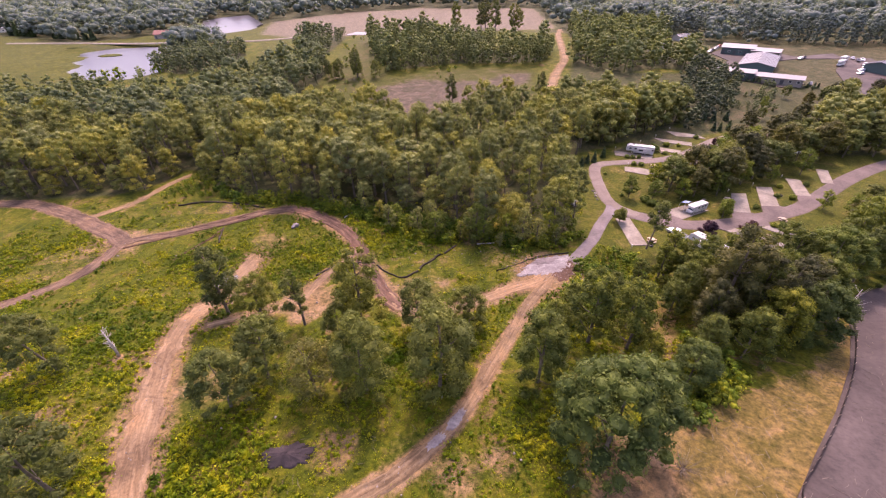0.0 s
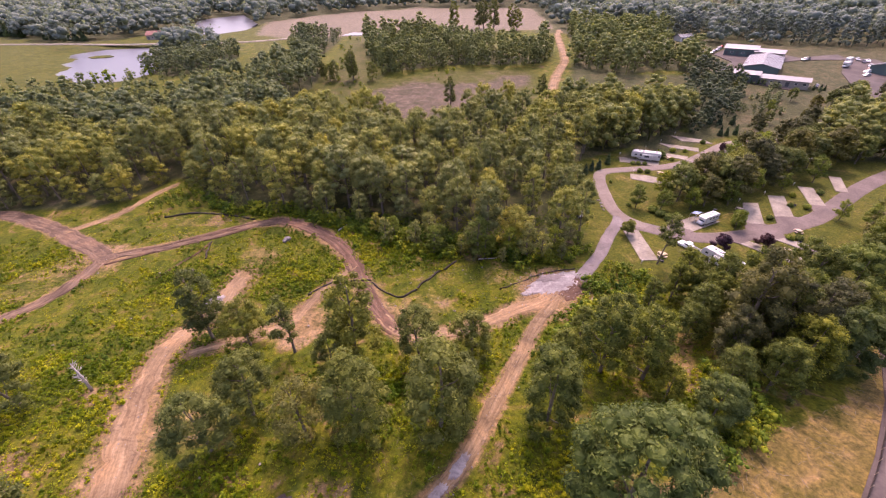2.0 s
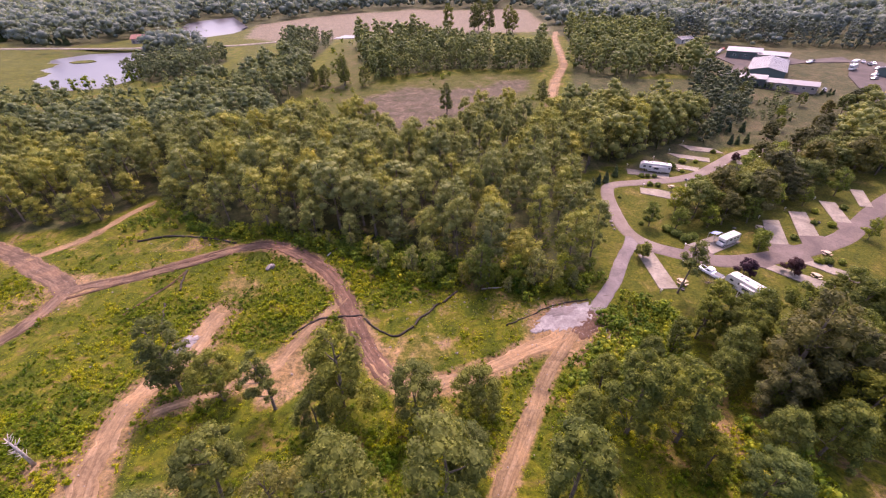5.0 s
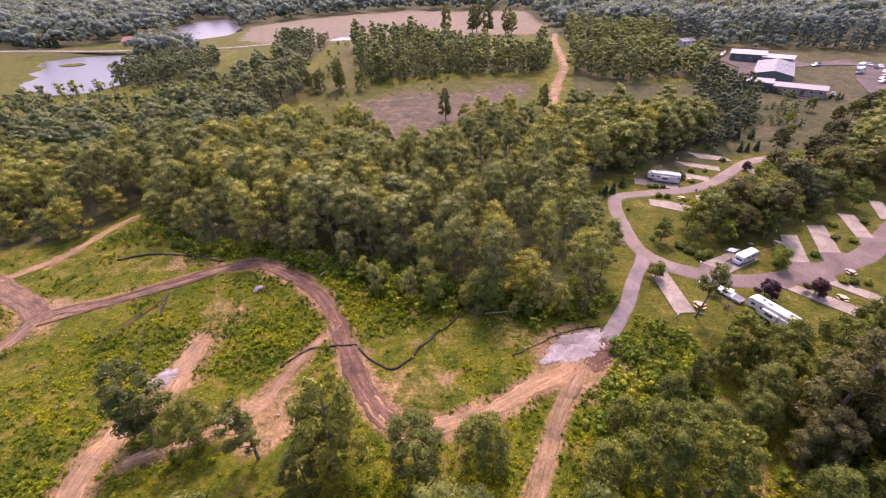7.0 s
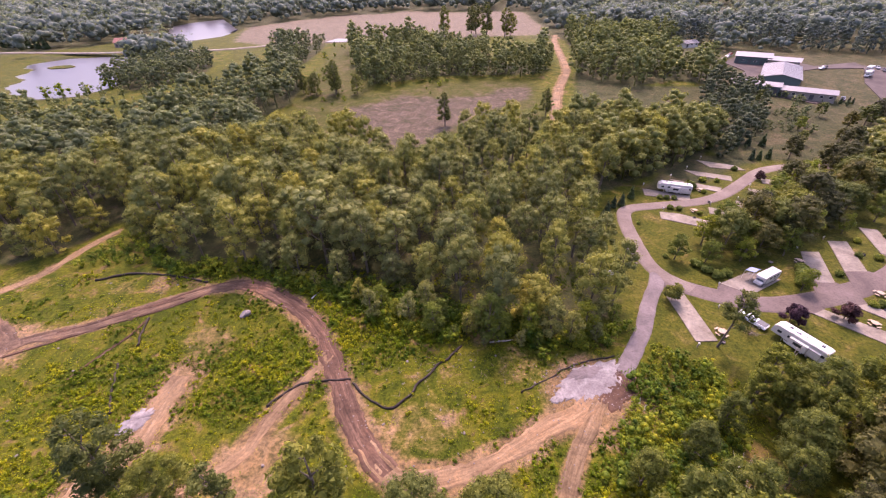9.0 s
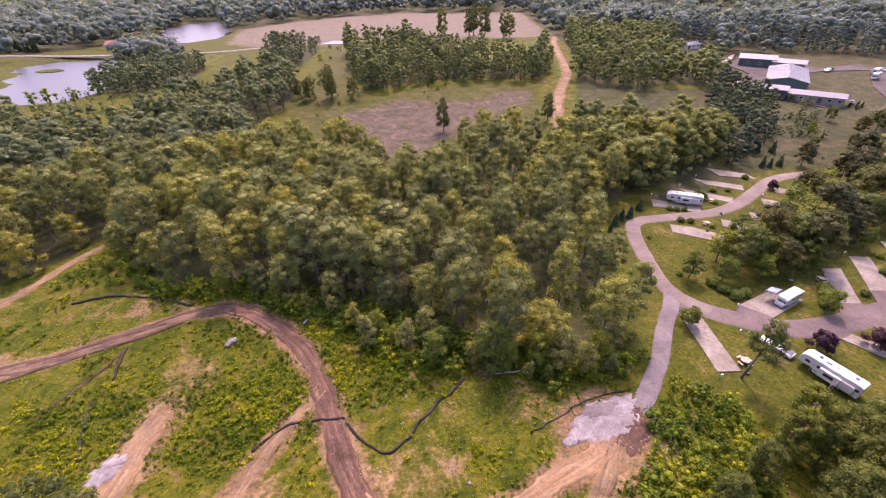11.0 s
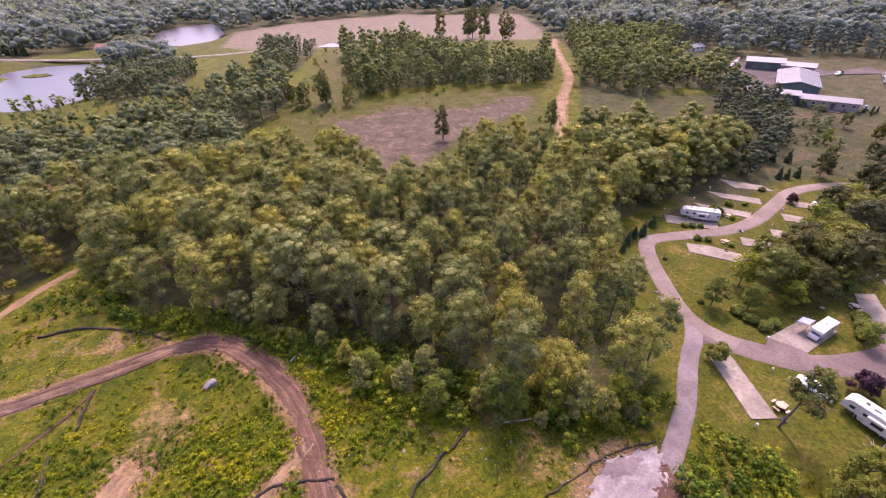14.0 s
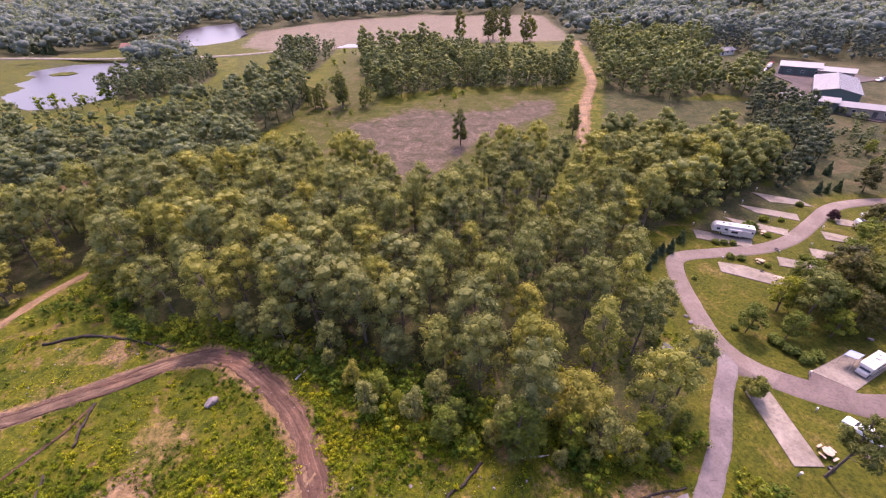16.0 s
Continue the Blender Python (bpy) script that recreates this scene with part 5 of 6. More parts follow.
bush = thing("round_bush", "clipped round green bush on the lawn", "bush", "lawn bushes")
g = np.random.default_rng(221)
v, f = crown_mesh([(0, 0, 0.55, 0.7), (0.35, 0.2, 0.45, 0.5), (-0.3, 0.25, 0.5, 0.5), (0.05, -0.35, 0.45, 0.5)], 420, 0.16, g, 0.85)
mesh_part("crown", v, f, SHRUB, bush)
v, f = tube([(0, 0, -0.2), (0, 0, 0.5)], [0.06, 0.04], 5)
mesh_part("stem", v, f, BARK, bush)
bush.matrix_basis = put(None, 63.7, 149.6)
for x, y, s in ((65.6, 149.4, 1), (67.6, 149.1, 1), (63.8, 143.2, 1.1), (66, 142.4, 1.1), (51.6, 135.1, 0.7), (52, 119.6, 0.8), (78.3, 152.6, 1.0), (86.6, 160.4, 1), (82.1, 160.6, 1.4), (80.6, 142.6, 1.1), (75.5, 156, 2.2), (70.4, 139.6, 0.9), (97.1, 168.8, 1.2),
                (57.4, 116, 1.6), (58.7, 113.6, 1.5), (60, 111.6, 1.6), (62.4, 112.4, 1.4), (78.2, 110.8, 2.0), (79.5, 113, 1.8), (76.5, 108.6, 1.7), (87, 111.6, 1.1), (87.8, 101.4, 1.2), (85.7, 101.4, 1.1), (90.6, 101, 1.0), (97, 118.5, 1.0), (100.6, 117.2, 1.2), (110.5, 126, 1.2), (54.5, 121.5, 0.9), (101.5, 124.5, 1.1)):
    copy_thing(bush, put(None, x, y, s, x * 31))

PADS = (((45.9, 105.9), (49.8, 106.2), (49.7, 92.7), (45.6, 92.7)), ((59.3, 109.3), (67.8, 113.2), (73.2, 110.3), (63.8, 105.4)), ((85.1, 120.8), (89.2, 120.5), (84.0, 108.9), (79.0, 109.1)), ((94.9, 125.2), (99.3, 124.7), (94.1, 112.6), (89.2, 112.8)),
        ((107.6, 131.2), (111.3, 129.8), (106.9, 118.4), (103.1, 119.3)), ((122.0, 138.2), (125, 137), (119.4, 126.6), (116.4, 127.6)), ((72.4, 99.4), (75.2, 100.6), (83.5, 93.2), (80.4, 90.3)), ((82.0, 101.4), (85.0, 102), (92, 95.2), (88.6, 93.6)),
        ((60.1, 141.4), (65.2, 139.9), (71.8, 135.1), (68.7, 132.2), (58.9, 137.6)), ((75, 143.5), (83.5, 139.6), (81, 137), (73.4, 139.8)), ((84.9, 147.1), (92, 143.6), (90.2, 140.8), (83.2, 143)), ((93.3, 155), (99.5, 151.4), (98, 148.2), (91.8, 151)), ((101.7, 162), (108, 158.4), (106.5, 155.6), (99.9, 158.3)),
        ((72.4, 162.8), (74.2, 158.9), (83.3, 152.7), (85.6, 155.6)), ((80.6, 169.6), (82.6, 165), (91.6, 160.2), (93.2, 163.8)), ((88.6, 177.4), (90.4, 171.2), (100.6, 168), (99.4, 172.2)), ((61.2, 156.2), (60.1, 151.8), (71.6, 147.2), (73.4, 151)))
for i, corners in enumerate(PADS):
    ob = sheet("pavement_pad", list(corners), CONCRETE, "stained tan concrete camper pad set in lawn", 0.13, "concrete pad", 1.2)

for corners in ([(84.0, 109.1), (79.0, 109.3), (76.5, 103.6), (86.5, 106.4)], [(94.1, 112.8), (89.2, 113.0), (86.5, 106.8), (97.5, 110.6)], [(106.9, 118.6), (103.1, 119.5), (100, 112.4), (109, 118)], [(72.6, 99.2), (75.4, 100.4), (75.5, 103.6), (68.5, 102.4)], [(81.8, 101.2), (85.2, 101.8), (86, 106), (79.5, 104.6)], [(59.0, 109.4), (63.9, 105.3), (61, 103.6), (56.5, 105.6)]):
    sheet("road_apron", corners, ASPHALT, "dark worn apron joining a camper pad to the road", 0.115, "apron", 1.2)


def wheel(parent, x, y, r=0.36, wide=0.24):
    t = part("wheel", drum(x, y, r, r, wide, "y", 18), RUBBER, parent, "black rubber tyre")
    part("rim", drum(x, y + (0.02 if y > 0 else -0.02), r, r * 0.58, wide, "y", 12), STEEL, t, "pale steel rim")


def window(parent, x, y, z, sx, sz, ny=0, frame=DARK, sy=0.05):
    w = part("window", block(x, y, z, sx, sy, sz, 0.01), frame, parent, "dark framed window")
    part("pane", block(x, y + 0.018 * ny, z, sx - 0.1, sy, sz - 0.1, 0.01), GLASS, w, "tinted glass pane")


def fifth_wheel(length, label, stripe=STRIPE):
    """A long trailer with a raised nose, slide-outs and roof gear; the nose points to -x."""
    t = thing("camper_trailer", label, "camper trailer")
    a = -length / 2
    part("body", slab([(a, 1.6), (a + 0.15, 1.35), (a + 2.6, 1.35), (a + 2.8, 0.55), (-a, 0.55), (-a, 3.45), (-a - 0.2, 3.55), (a + 0.9, 3.62), (a + 0.2, 3.0)], -1.24, 1.24, 0.06), WHITE, t, "white ribbed trailer shell")
    part("roof", block(0.3, 0, 3.6, length - 1.4, 2.36, 0.08, 0.03), ROOFWHITE, t, "white roof membrane")
    for x in (a + 2.6, 0.4, -a - 1.6):
        part("roof_vent", block(x, 0.2, 3.72, 0.55, 0.55, 0.2, 0.05), DARK if x != 0.4 else WHITE, t, "roof vent cover")
    part("air_conditioner", block(a + 4.0, 0, 3.78, 0.9, 0.7, 0.3, 0.08), GREY, t, "grey roof air conditioner")
    s = part("slide_out", block(0.3, -1.5, 1.95, 3.2, 0.8, 1.9, 0.04), WHITE, t, "white slide-out room")
    window(s, 0.3, -1.91, 2.1, 1.6, 0.7, -1)
    part("slide_out", block(-a - 1.9, -1.38, 1.9, 2.0, 0.5, 1.7, 0.04), WHITE, t, "white slide-out room")
    part("stripe", block(0, -1.235, 1.15, length - 5.6, 0.05, 0.22), stripe, t, "taupe side stripe")
    part("stripe", block(1.4, 1.245, 1.15, length - 2.9, 0.05, 0.22), stripe, t, "taupe side stripe")
    for x in (a + 1.5, a + 3.4, -a - 0.7):
        window(t, x, -1.245, 2.35, 0.8, 0.6, -1)
        window(t, x, 1.245, 2.35, 0.8, 0.6, 1)
    d = part("door", block(a + 4.4, 1.25, 1.75, 0.72, 0.05, 1.85, 0.02), CREAM, t, "cream entry door")
    part("handle", block(a + 4.7, 1.29, 1.7, 0.05, 0.05, 0.16), STEEL, d)
    window(t, -a + 0.0, 0.3, 2.3, 0.05, 0.7, 0, DARK, 1.2)
    part("awning", drum(0.6, 1.36, 3.2, 0.09, 4.6, "x", 10), STRIPE, t, "rolled awning")
    part("skirt", block(1.3, 0, 0.5, length - 3.4, 2.2, 0.16, 0.02), DARK, t, "dark underframe")
    for x in (1.2, 2.15):
        for y in (-1.05, 1.05):
            wheel(t, x, y)
    for y in (-0.7, 0.7):
        part("landing_leg", block(a + 2.3, y, 0.66, 0.12, 0.12, 1.34), STEEL, t, "steel landing leg")
    return t


fw = fifth_wheel(9.8, "long white fifth-wheel camper with slide-outs parked on grass")
fw.matrix_basis = pose(62.9, 90.9, lz(62.9, 90.9), 0, 0, -63) @ Matrix.Diagonal((0.9, 0.9, 0.84, 1.0))
fw2 = fifth_wheel(10.2, "white travel trailer parked on a concrete pad near the woods")
fw2.matrix_basis = pose(69.2, 153.2, lz(69, 153.4) + 0.13, 0, 0, -20.5) @ Matrix.Diagonal((0.92, 0.92, 0.84, 1.0))


def motorhome(length, label, body=WHITE, lower=None):
    """A van-fronted motorhome; the cab points to -x."""
    t = thing("motorhome", label, "motorhome")
    a = -length / 2
    part("body", slab([(a + 1.5, 0.5), (-a, 0.5), (-a, 2.95), (a + 1.2, 3.05), (a + 0.55, 2.85), (a + 0.35, 2.3), (a + 1.5, 2.05)], -1.15, 1.15, 0.06), body, t, "white house body with overcab")
    c = part("cab", slab([(a, 0.5), (a + 1.7, 0.5), (a + 1.7, 2.0), (a + 1.1, 2.0), (a + 0.6, 1.3), (a + 0.05, 1.15)], -0.95, 0.95, 0.06), WHITE, t, "white van cab")
    part("windscreen", slab([(a + 0.6, 1.32), (a + 1.05, 1.92), (a + 1.09, 1.9), (a + 0.64, 1.3)], -0.85, 0.85), GLASS, c, "tinted windscreen")
    part("roof", block(0.5, 0, 3.05, length - 1.6, 2.15, 0.07, 0.03), ROOFWHITE, t, "white roof membrane")
    part("air_conditioner", block(0.6, 0, 3.22, 0.95, 0.7, 0.28, 0.08), WHITE, t, "white roof air conditioner")
    for x in (-0.8, 2.0):
        part("roof_vent", block(x, 0.3, 3.14, 0.5, 0.5, 0.16, 0.04), GREY, t, "grey roof vent")
    for x in (-0.6, 1.0, 2.4):
        for ny in (-1, 1):
            window(t, x, 1.155 * ny, 2.1, 0.9, 0.6, ny)
    part("door", block(0.2, -1.16, 1.45, 0.7, 0.05, 1.8, 0.02), CREAM, t, "cream entry door")
    part("stripe", block(0.6, 1.155, 1.2, length - 2.4, 0.04, 0.25), lower or STRIPE, t, "side stripe")
    part("stripe", block(1.6, -1.155, 1.2, length - 4.6, 0.04, 0.25), lower or STRIPE, t, "side stripe")
    part("bumper", block(a - 0.05, 0, 0.55, 0.15, 1.85, 0.22, 0.04), GREY, t, "grey front bumper")
    for x in (a + 0.95, 1.6):
        for y in (-0.98, 0.98):
            wheel(t, x, y, 0.38)
    return t


mh = motorhome(7.2, "white van-fronted motorhome parked on a concrete pad")
mh.matrix_basis = pose(69.3, 109.8, lz(69.3, 109.8) + 0.13, 0, 0, 27) @ Matrix.Diagonal((0.86, 0.86, 0.8, 1.0))
mh2 = motorhome(9.6, "long white motorhome with dark sides under trees", WHITE, DARK)
mh2.matrix_basis = pose(109.5, 157.5, lz(109.5, 157.5) + 0.1, 0, 0, -10)
tarp = thing("tarp_shelter", "blue tarp canopy on poles beside the motorhome", "canopy")
bm = bmesh.new()
bmesh.ops.create_grid(bm, x_segments=8, y_segments=6, size=0.5)
for q in bm.verts:
    q.co = Vector((q.co.x * 2.6, q.co.y * 1.8, 2.35 - 0.5 * q.co.y + 0.12 * math.sin(q.co.x * 9)))
bmesh.ops.solidify(bm, geom=bm.faces[:], thickness=0.02)
part("tarp", bm, BLUE, tarp, "faded blue tarp")
for x in (-1.25, 1.25):
    for y in (-0.85, 0.85):
        part("pole", drum(x, y, 1.15 - 0.14 * y, 0.03, 2.3 - 0.28 * y, "z", 8), STEEL, tarp)
tarp.matrix_basis = pose(66.6, 111.0, lz(66.6, 111) + 0.12, 0, 0, 27)


def car(label, colour, kind="car", length=4.5):
    """A small car or pick-up; the front points to -x."""
    t = thing("pickup_truck" if kind == "pickup" else "car", label, "pickup truck" if kind == "pickup" else "car", "parked vehicles")
    a = -length / 2
    part("body", slab([(a, 0.35), (-a, 0.35), (-a + 0.02, 0.85), (-a - 0.3, 0.98), (a + 0.35, 0.92), (a, 0.7)], -0.87, 0.87, 0.07), colour, t, "painted car body")
    if kind == "pickup":
        top = [(a + 1.3, 0.9), (a + 3.2, 0.9), (a + 3.1, 1.6), (a + 2.0, 1.64)]
        part("cargo_bed", block(-a - 0.98, 0, 0.95, 1.7, 1.5, 0.12), DARK, t, "dark open cargo bed")
    else:
        top = [(a + 1.0, 0.92), (-a - 0.35, 0.95), (-a - 0.9, 1.45), (a + 1.8, 1.48)]
    part("roof", slab(top, -0.72, 0.72, 0.08), colour, t, "painted roof")
    x0, x1 = top[0][0] + 0.45, top[1][0] - 0.45
    for ny in (-1, 1):
        part("side_window", slab([(x0, 1.0), (x1, 1.0), (x1 - 0.2, 1.36), (x0 + 0.45, 1.38)], 0.71 * ny, 0.735 * ny), GLASS, t, "tinted side windows")
    part("windscreen", slab([(top[0][0] + 0.08, 0.98), (top[3][0] - 0.08, 1.42), (top[3][0] - 0.14, 1.44), (top[0][0] + 0.0, 0.98)], -0.6, 0.6), GLASS, t, "tinted windscreen")
    for y in (-0.6, 0.6):
        part("headlight", block(a + 0.04, y, 0.7, 0.08, 0.32, 0.14, 0.02), STEEL, t, "clear headlight")
        part("tail_light", block(-a - 0.02, y, 0.75, 0.06, 0.28, 0.16, 0.02), CARRED, t, "red tail light")
    for x in (a + 0.8, -a - 0.85):
        for y in (-0.8, 0.8):
            wheel(t, x, y, 0.32, 0.2)
    return t


truck = car("white pickup truck parked ahead of the camper", CARWHITE, "pickup", 5.4)
truck.matrix_basis = pose(58.9, 97.6, lz(58.9, 97.6) + 0.02, 0, 0, -60)
cars = [car("white parked car on the gravel yard", CARWHITE), car("silver parked car on the gravel yard", CARSILVER), car("dark parked car on the gravel yard", CARDARK), car("red parked car on the gravel yard", CARRED)]
for i, (x, y, k, a) in enumerate(((180, 324, 0, 40), (173, 316, 1, 40), (166, 313, 2, 120), (188, 334, 3, 40), (176, 320, 2, 40), (184, 329, 1, 40), (216, 291, 0, 30), (219, 293, 2, 30), (246, 289, 1, 60), (249, 285, 0, 60), (245, 283, 2, 60), (231, 262, 0, 20), (238, 268, 3, 20), (187, 238, 2, 50), (226, 256, 1, 20), (124, 152, 0, 20), (118, 106.5, 0, 30), (242, 274, 0, 40))):
    m = pose(x, y, lz(x, y) + (0.32 if x > 140 else 0.05), 0, 0, a)
    if i < 4:
        cars[i].matrix_basis = m
    else:
        copy_thing(cars[k], m)
van = motorhome(6.5, "white box-bodied motorhome parked on the gravel yard")
van.matrix_basis = pose(228, 274, lz(228, 274) + 0.32, 0, 0, 35)
for x, y in ((146, 331), (151, 335)):
    copy_thing(van, pose(x, y, lz(x, y) + 0.05, 0, 0, 20))
copy_thing(van, pose(236, 283, lz(236, 283) + 0.32, 0, 0, 35))

cart = thing("golf_cart", "black and white golf cart parked at the woodland edge", "golf cart")
part("chassis", block(0, 0, 0.45, 2.3, 1.1, 0.3, 0.06), DARK, cart, "black cart body")
part("cowl", slab([(-1.15, 0.6), (-0.6, 0.6), (-0.65, 1.0), (-0.95, 1.0)], -0.5, 0.5, 0.05), WHITE, cart, "white front cowl")
part("seat", block(0.15, 0, 0.72, 0.5, 1.0, 0.22, 0.06), CREAM, cart, "cream bench seat")
part("backrest", block(0.42, 0, 1.0, 0.14, 1.0, 0.4, 0.05), CREAM, cart, "cream backrest")
part("roof", block(-0.1, 0, 1.85, 1.7, 1.15, 0.07, 0.03), DARK, cart, "black canopy roof")
for x in (-0.8, 0.6):
    for y in (-0.5, 0.5):
        part("post", drum(x, y, 1.25, 0.025, 1.2, "z", 8), DARK, cart)
        wheel(cart, x, y * 1.02, 0.23, 0.18)
cart.matrix_basis = pose(36.3, 113.4, lz(36.3, 113.4), 0, 0, 100)


def picnic_table(label):
    t = thing("picnic_table", label, "picnic table", "picnic tables")
    part("tabletop", drum(0, 0, 0.74, 0.75, 0.06, "z", 8), WOOD, t, "pale octagonal tabletop")
    part("pedestal", drum(0, 0, 0.36, 0.12, 0.72, "z", 10), DARK, t)
    for k in range(4):
        a = math.pi / 2 * k + math.pi / 8
        bm = block(0, 0, 0.44, 0.3, 1.0, 0.05, 0.01)
        bmesh.ops.transform(bm, matrix=Matrix.Rotation(a, 4, "Z") @ Matrix.Translation((1.1, 0, 0)), verts=bm.verts)
        part("bench", bm, WOOD, t, "pale bench board")
        bm = block(0.6, 0, 0.3, 1.1, 0.08, 0.08)
        bmesh.ops.transform(bm, matrix=Matrix.Rotation(a, 4, "Z"), verts=bm.verts)
        part("arm", bm, DARK, t)
        bm = block(1.1, 0, 0.21, 0.08, 0.3, 0.42)
        bmesh.ops.transform(bm, matrix=Matrix.Rotation(a, 4, "Z"), verts=bm.verts)
        part("leg", bm, DARK, t)
    return t


pt = picnic_table("pale octagonal picnic table on the lawn")
pt.matrix_basis = put(None, 51.3, 94.6)
for x, y in ((81.7, 116.6), (78, 154), (81.4, 96.2), (90, 104.8), (69.9, 134.6), (69.8, 141.2)):
    copy_thing(pt, put(None, x, y, 0.9, x * 13))

post = thing("power_pedestal", "white utility pedestal beside a camper pad", "power pedestal", "utility pedestals")
part("post", block(0, 0, 0.45, 0.16, 0.16, 0.95), WOOD, post, "weathered wooden post")
bx = part("meter_box", block(0, -0.12, 0.95, 0.34, 0.22, 0.5, 0.02), WHITE, post, "white meter box")
part("lid", block(0, -0.12, 1.22, 0.38, 0.26, 0.05, 0.01), WHITE, bx)
post.matrix_basis = put(None, 45.2, 91.4, 0.95)
for x, y in ((54.6, 101.4), (62.1, 158.1), (73.5, 163.9), (82, 170.6), (90.6, 178.6), (61.5, 142.3), (76.1, 144.6), (85.8, 147.9), (94.3, 155.8), (103.3, 163.2), (58.6, 108.6), (84.4, 121.6), (94.2, 125.8), (106.6, 131.8)):
    copy_thing(post, put(None, x, y, 0.9, x * 17))

ring = thing("fire_ring", "dark steel fire ring on the lawn", "fire ring", "fire rings")
bm = bmesh.new()
bmesh.ops.create_cone(bm, cap_ends=False, segments=16, radius1=0.45, radius2=0.42, depth=0.35)
bmesh.ops.translate(bm, verts=bm.verts, vec=(0, 0, 0.16))
bmesh.ops.solidify(bm, geom=bm.faces[:], thickness=0.03)
part("ring", bm, DARK, ring, "rusty dark steel ring")
part("ash", drum(0, 0, 0.04, 0.4, 0.1, "z", 14), ROCK, ring, "grey ash")
ring.matrix_basis = put(None, 50.4, 92.4)
for x, y in ((76.7, 146.4), (68, 137.6), (87.2, 100), (98.6, 119)):
    copy_thing(ring, put(None, x, y, 1.0))


def rock(seed, label="pale rough field rock", group="loose rocks"):
    g = np.random.default_rng(seed)
    v = BALL2[0] * (1 + 0.0 * g.normal(size=(len(BALL2[0]), 1)))
    for _ in range(9):
        d = g.normal(0, 1, 3)
        d /= np.linalg.norm(d)
        h = g.uniform(0.55, 0.85)
        v = v - np.maximum(0, (v @ d) - h)[:, None] * d * 0.9
    v = v * [1.0, 0.75, 0.5] + [0, 0, 0.22]
    ob = mesh_part("rock", v, BALL2[1], ROCK, None)
    return tagged(ob, label, "rock", group)


rocks = [rock(s) for s in (1, 2, 3)]
boulder = tagged(rock(7), "large grey boulder among weeds", "boulder", "")
boulder.name = "boulder"
boulder.matrix_basis = put(None, -42.2, 101.6, 1.35, 30, 1.25)
spots = [(44.3, 122.8, 0.7), (44.5, 121.1, 0.8), (44.2, 119.2, 0.8), (44.1, 117.2, 1.0), (75.2, 116.8, 1.2), (-10.8, 76.5, 0.5), (1.6, 74.8, 0.7), (-75, 93.4, 0.6), (-73, 64, 0.6), (-66, 62, 0.5), (-56.2, 73, 0.6), (-27, 70, 0.6), (-37.6, 66.4, 0.6), (-16, 88.6, 0.5), (-8, 89, 0.7), (3.4, 89, 0.6), (4, 87.5, 0.4), (-36, 90, 0.5), (-30, 85, 0.6), (-68, 88, 0.6), (-53, 88.5, 0.5), (-2, 79, 0.5), (14, 84, 0.5), (30, 80, 0.6), (29, 77, 0.5), (-24, 41, 0.5), (-31, 39, 0.5), (15, 33, 0.5), (16.5, 32, 0.4), (0, 45, 0.4), (-86, 113, 0.7), (-78, 113, 0.6), (-62, 112, 0.6), (9.8, 36.1, 0.6), (10.6, 35.2, 0.5), (1.8, 32.8, 0.5), (2.6, 33.5, 0.4), (-14.5, 36.5, 0.4), (-60, 86, 0.5), (-71, 78, 0.6), (-64, 72, 0.5), (-83, 88, 0.6), (-69, 97, 0.5), (-4, 82, 0.4), (8, 90, 0.5), (-31, 95, 0.5), (-25, 88, 0.4)]
for i, (x, y, s) in enumerate(spots):
    m = put(None, x, y, s * 0.8, 47 * i)
    if i < 3:
        rocks[i].matrix_basis = m
    else:
        copy_thing(rocks[i % 3], m)

# ---- erosion control, stone heaps and dead wood ----
def sock(line, label, r=0.21):
    """A dark filter sock lying along a line, sagging and kinked."""
    pts, radii = [], []
    for p in spline(line, 0.7):
        x, y = p.x + 0.4 * noise.noise((p.x * 0.6, p.y * 0.6, 2)), p.y + 0.4 * noise.noise((p.x * 0.6, p.y * 0.6, 6))
        pts.append((x, y, lz(x, y) + r * 0.6))
        radii.append(r * (1 + 0.45 * noise.noise((x * 1.3, y * 1.3, 0)) + 0.25 * noise.noise((x * 3.1, y * 3.1, 4))))
    v, f = tube(pts, radii, 8)
    return tagged(mesh_part("filter_sock", v, f, SOCK, None, smooth=True), label, "filter sock", "erosion socks")


sock([(-30.2, 80), (-29, 81.8), (-27, 83.7), (-23.2, 84.9), (-17.4, 85.3)], "dark filter sock lying across weeds and clay")
sock([(-17.2, 84.4), (-14, 81.5), (-10.5, 79.3), (-8.1, 80.8), (-3.9, 86.4), (1.9, 92.4)], "dark filter sock bent in a wide V on clay")
sock([(-82.4, 114), (-75.6, 116.4), (-69, 116), (-63.6, 115), (-55.5, 112.8)], "dark filter sock beside a muddy track", 0.25)
sock([(-62.3, 101.4), (-61, 97), (-60, 93.6)], "short dark filter sock among weeds", 0.2)
sock([(-60.8, 89.4), (-59.5, 86.5), (-57.8, 83.3), (-55.4, 79)], "short dark filter sock among weeds", 0.2)

sock([(11.4, 82.1), (16.7, 84.9), (21.0, 87.4), (26.0, 88.9), (29.4, 89.5)], "dark edging sock beside the crushed stone", 0.14)

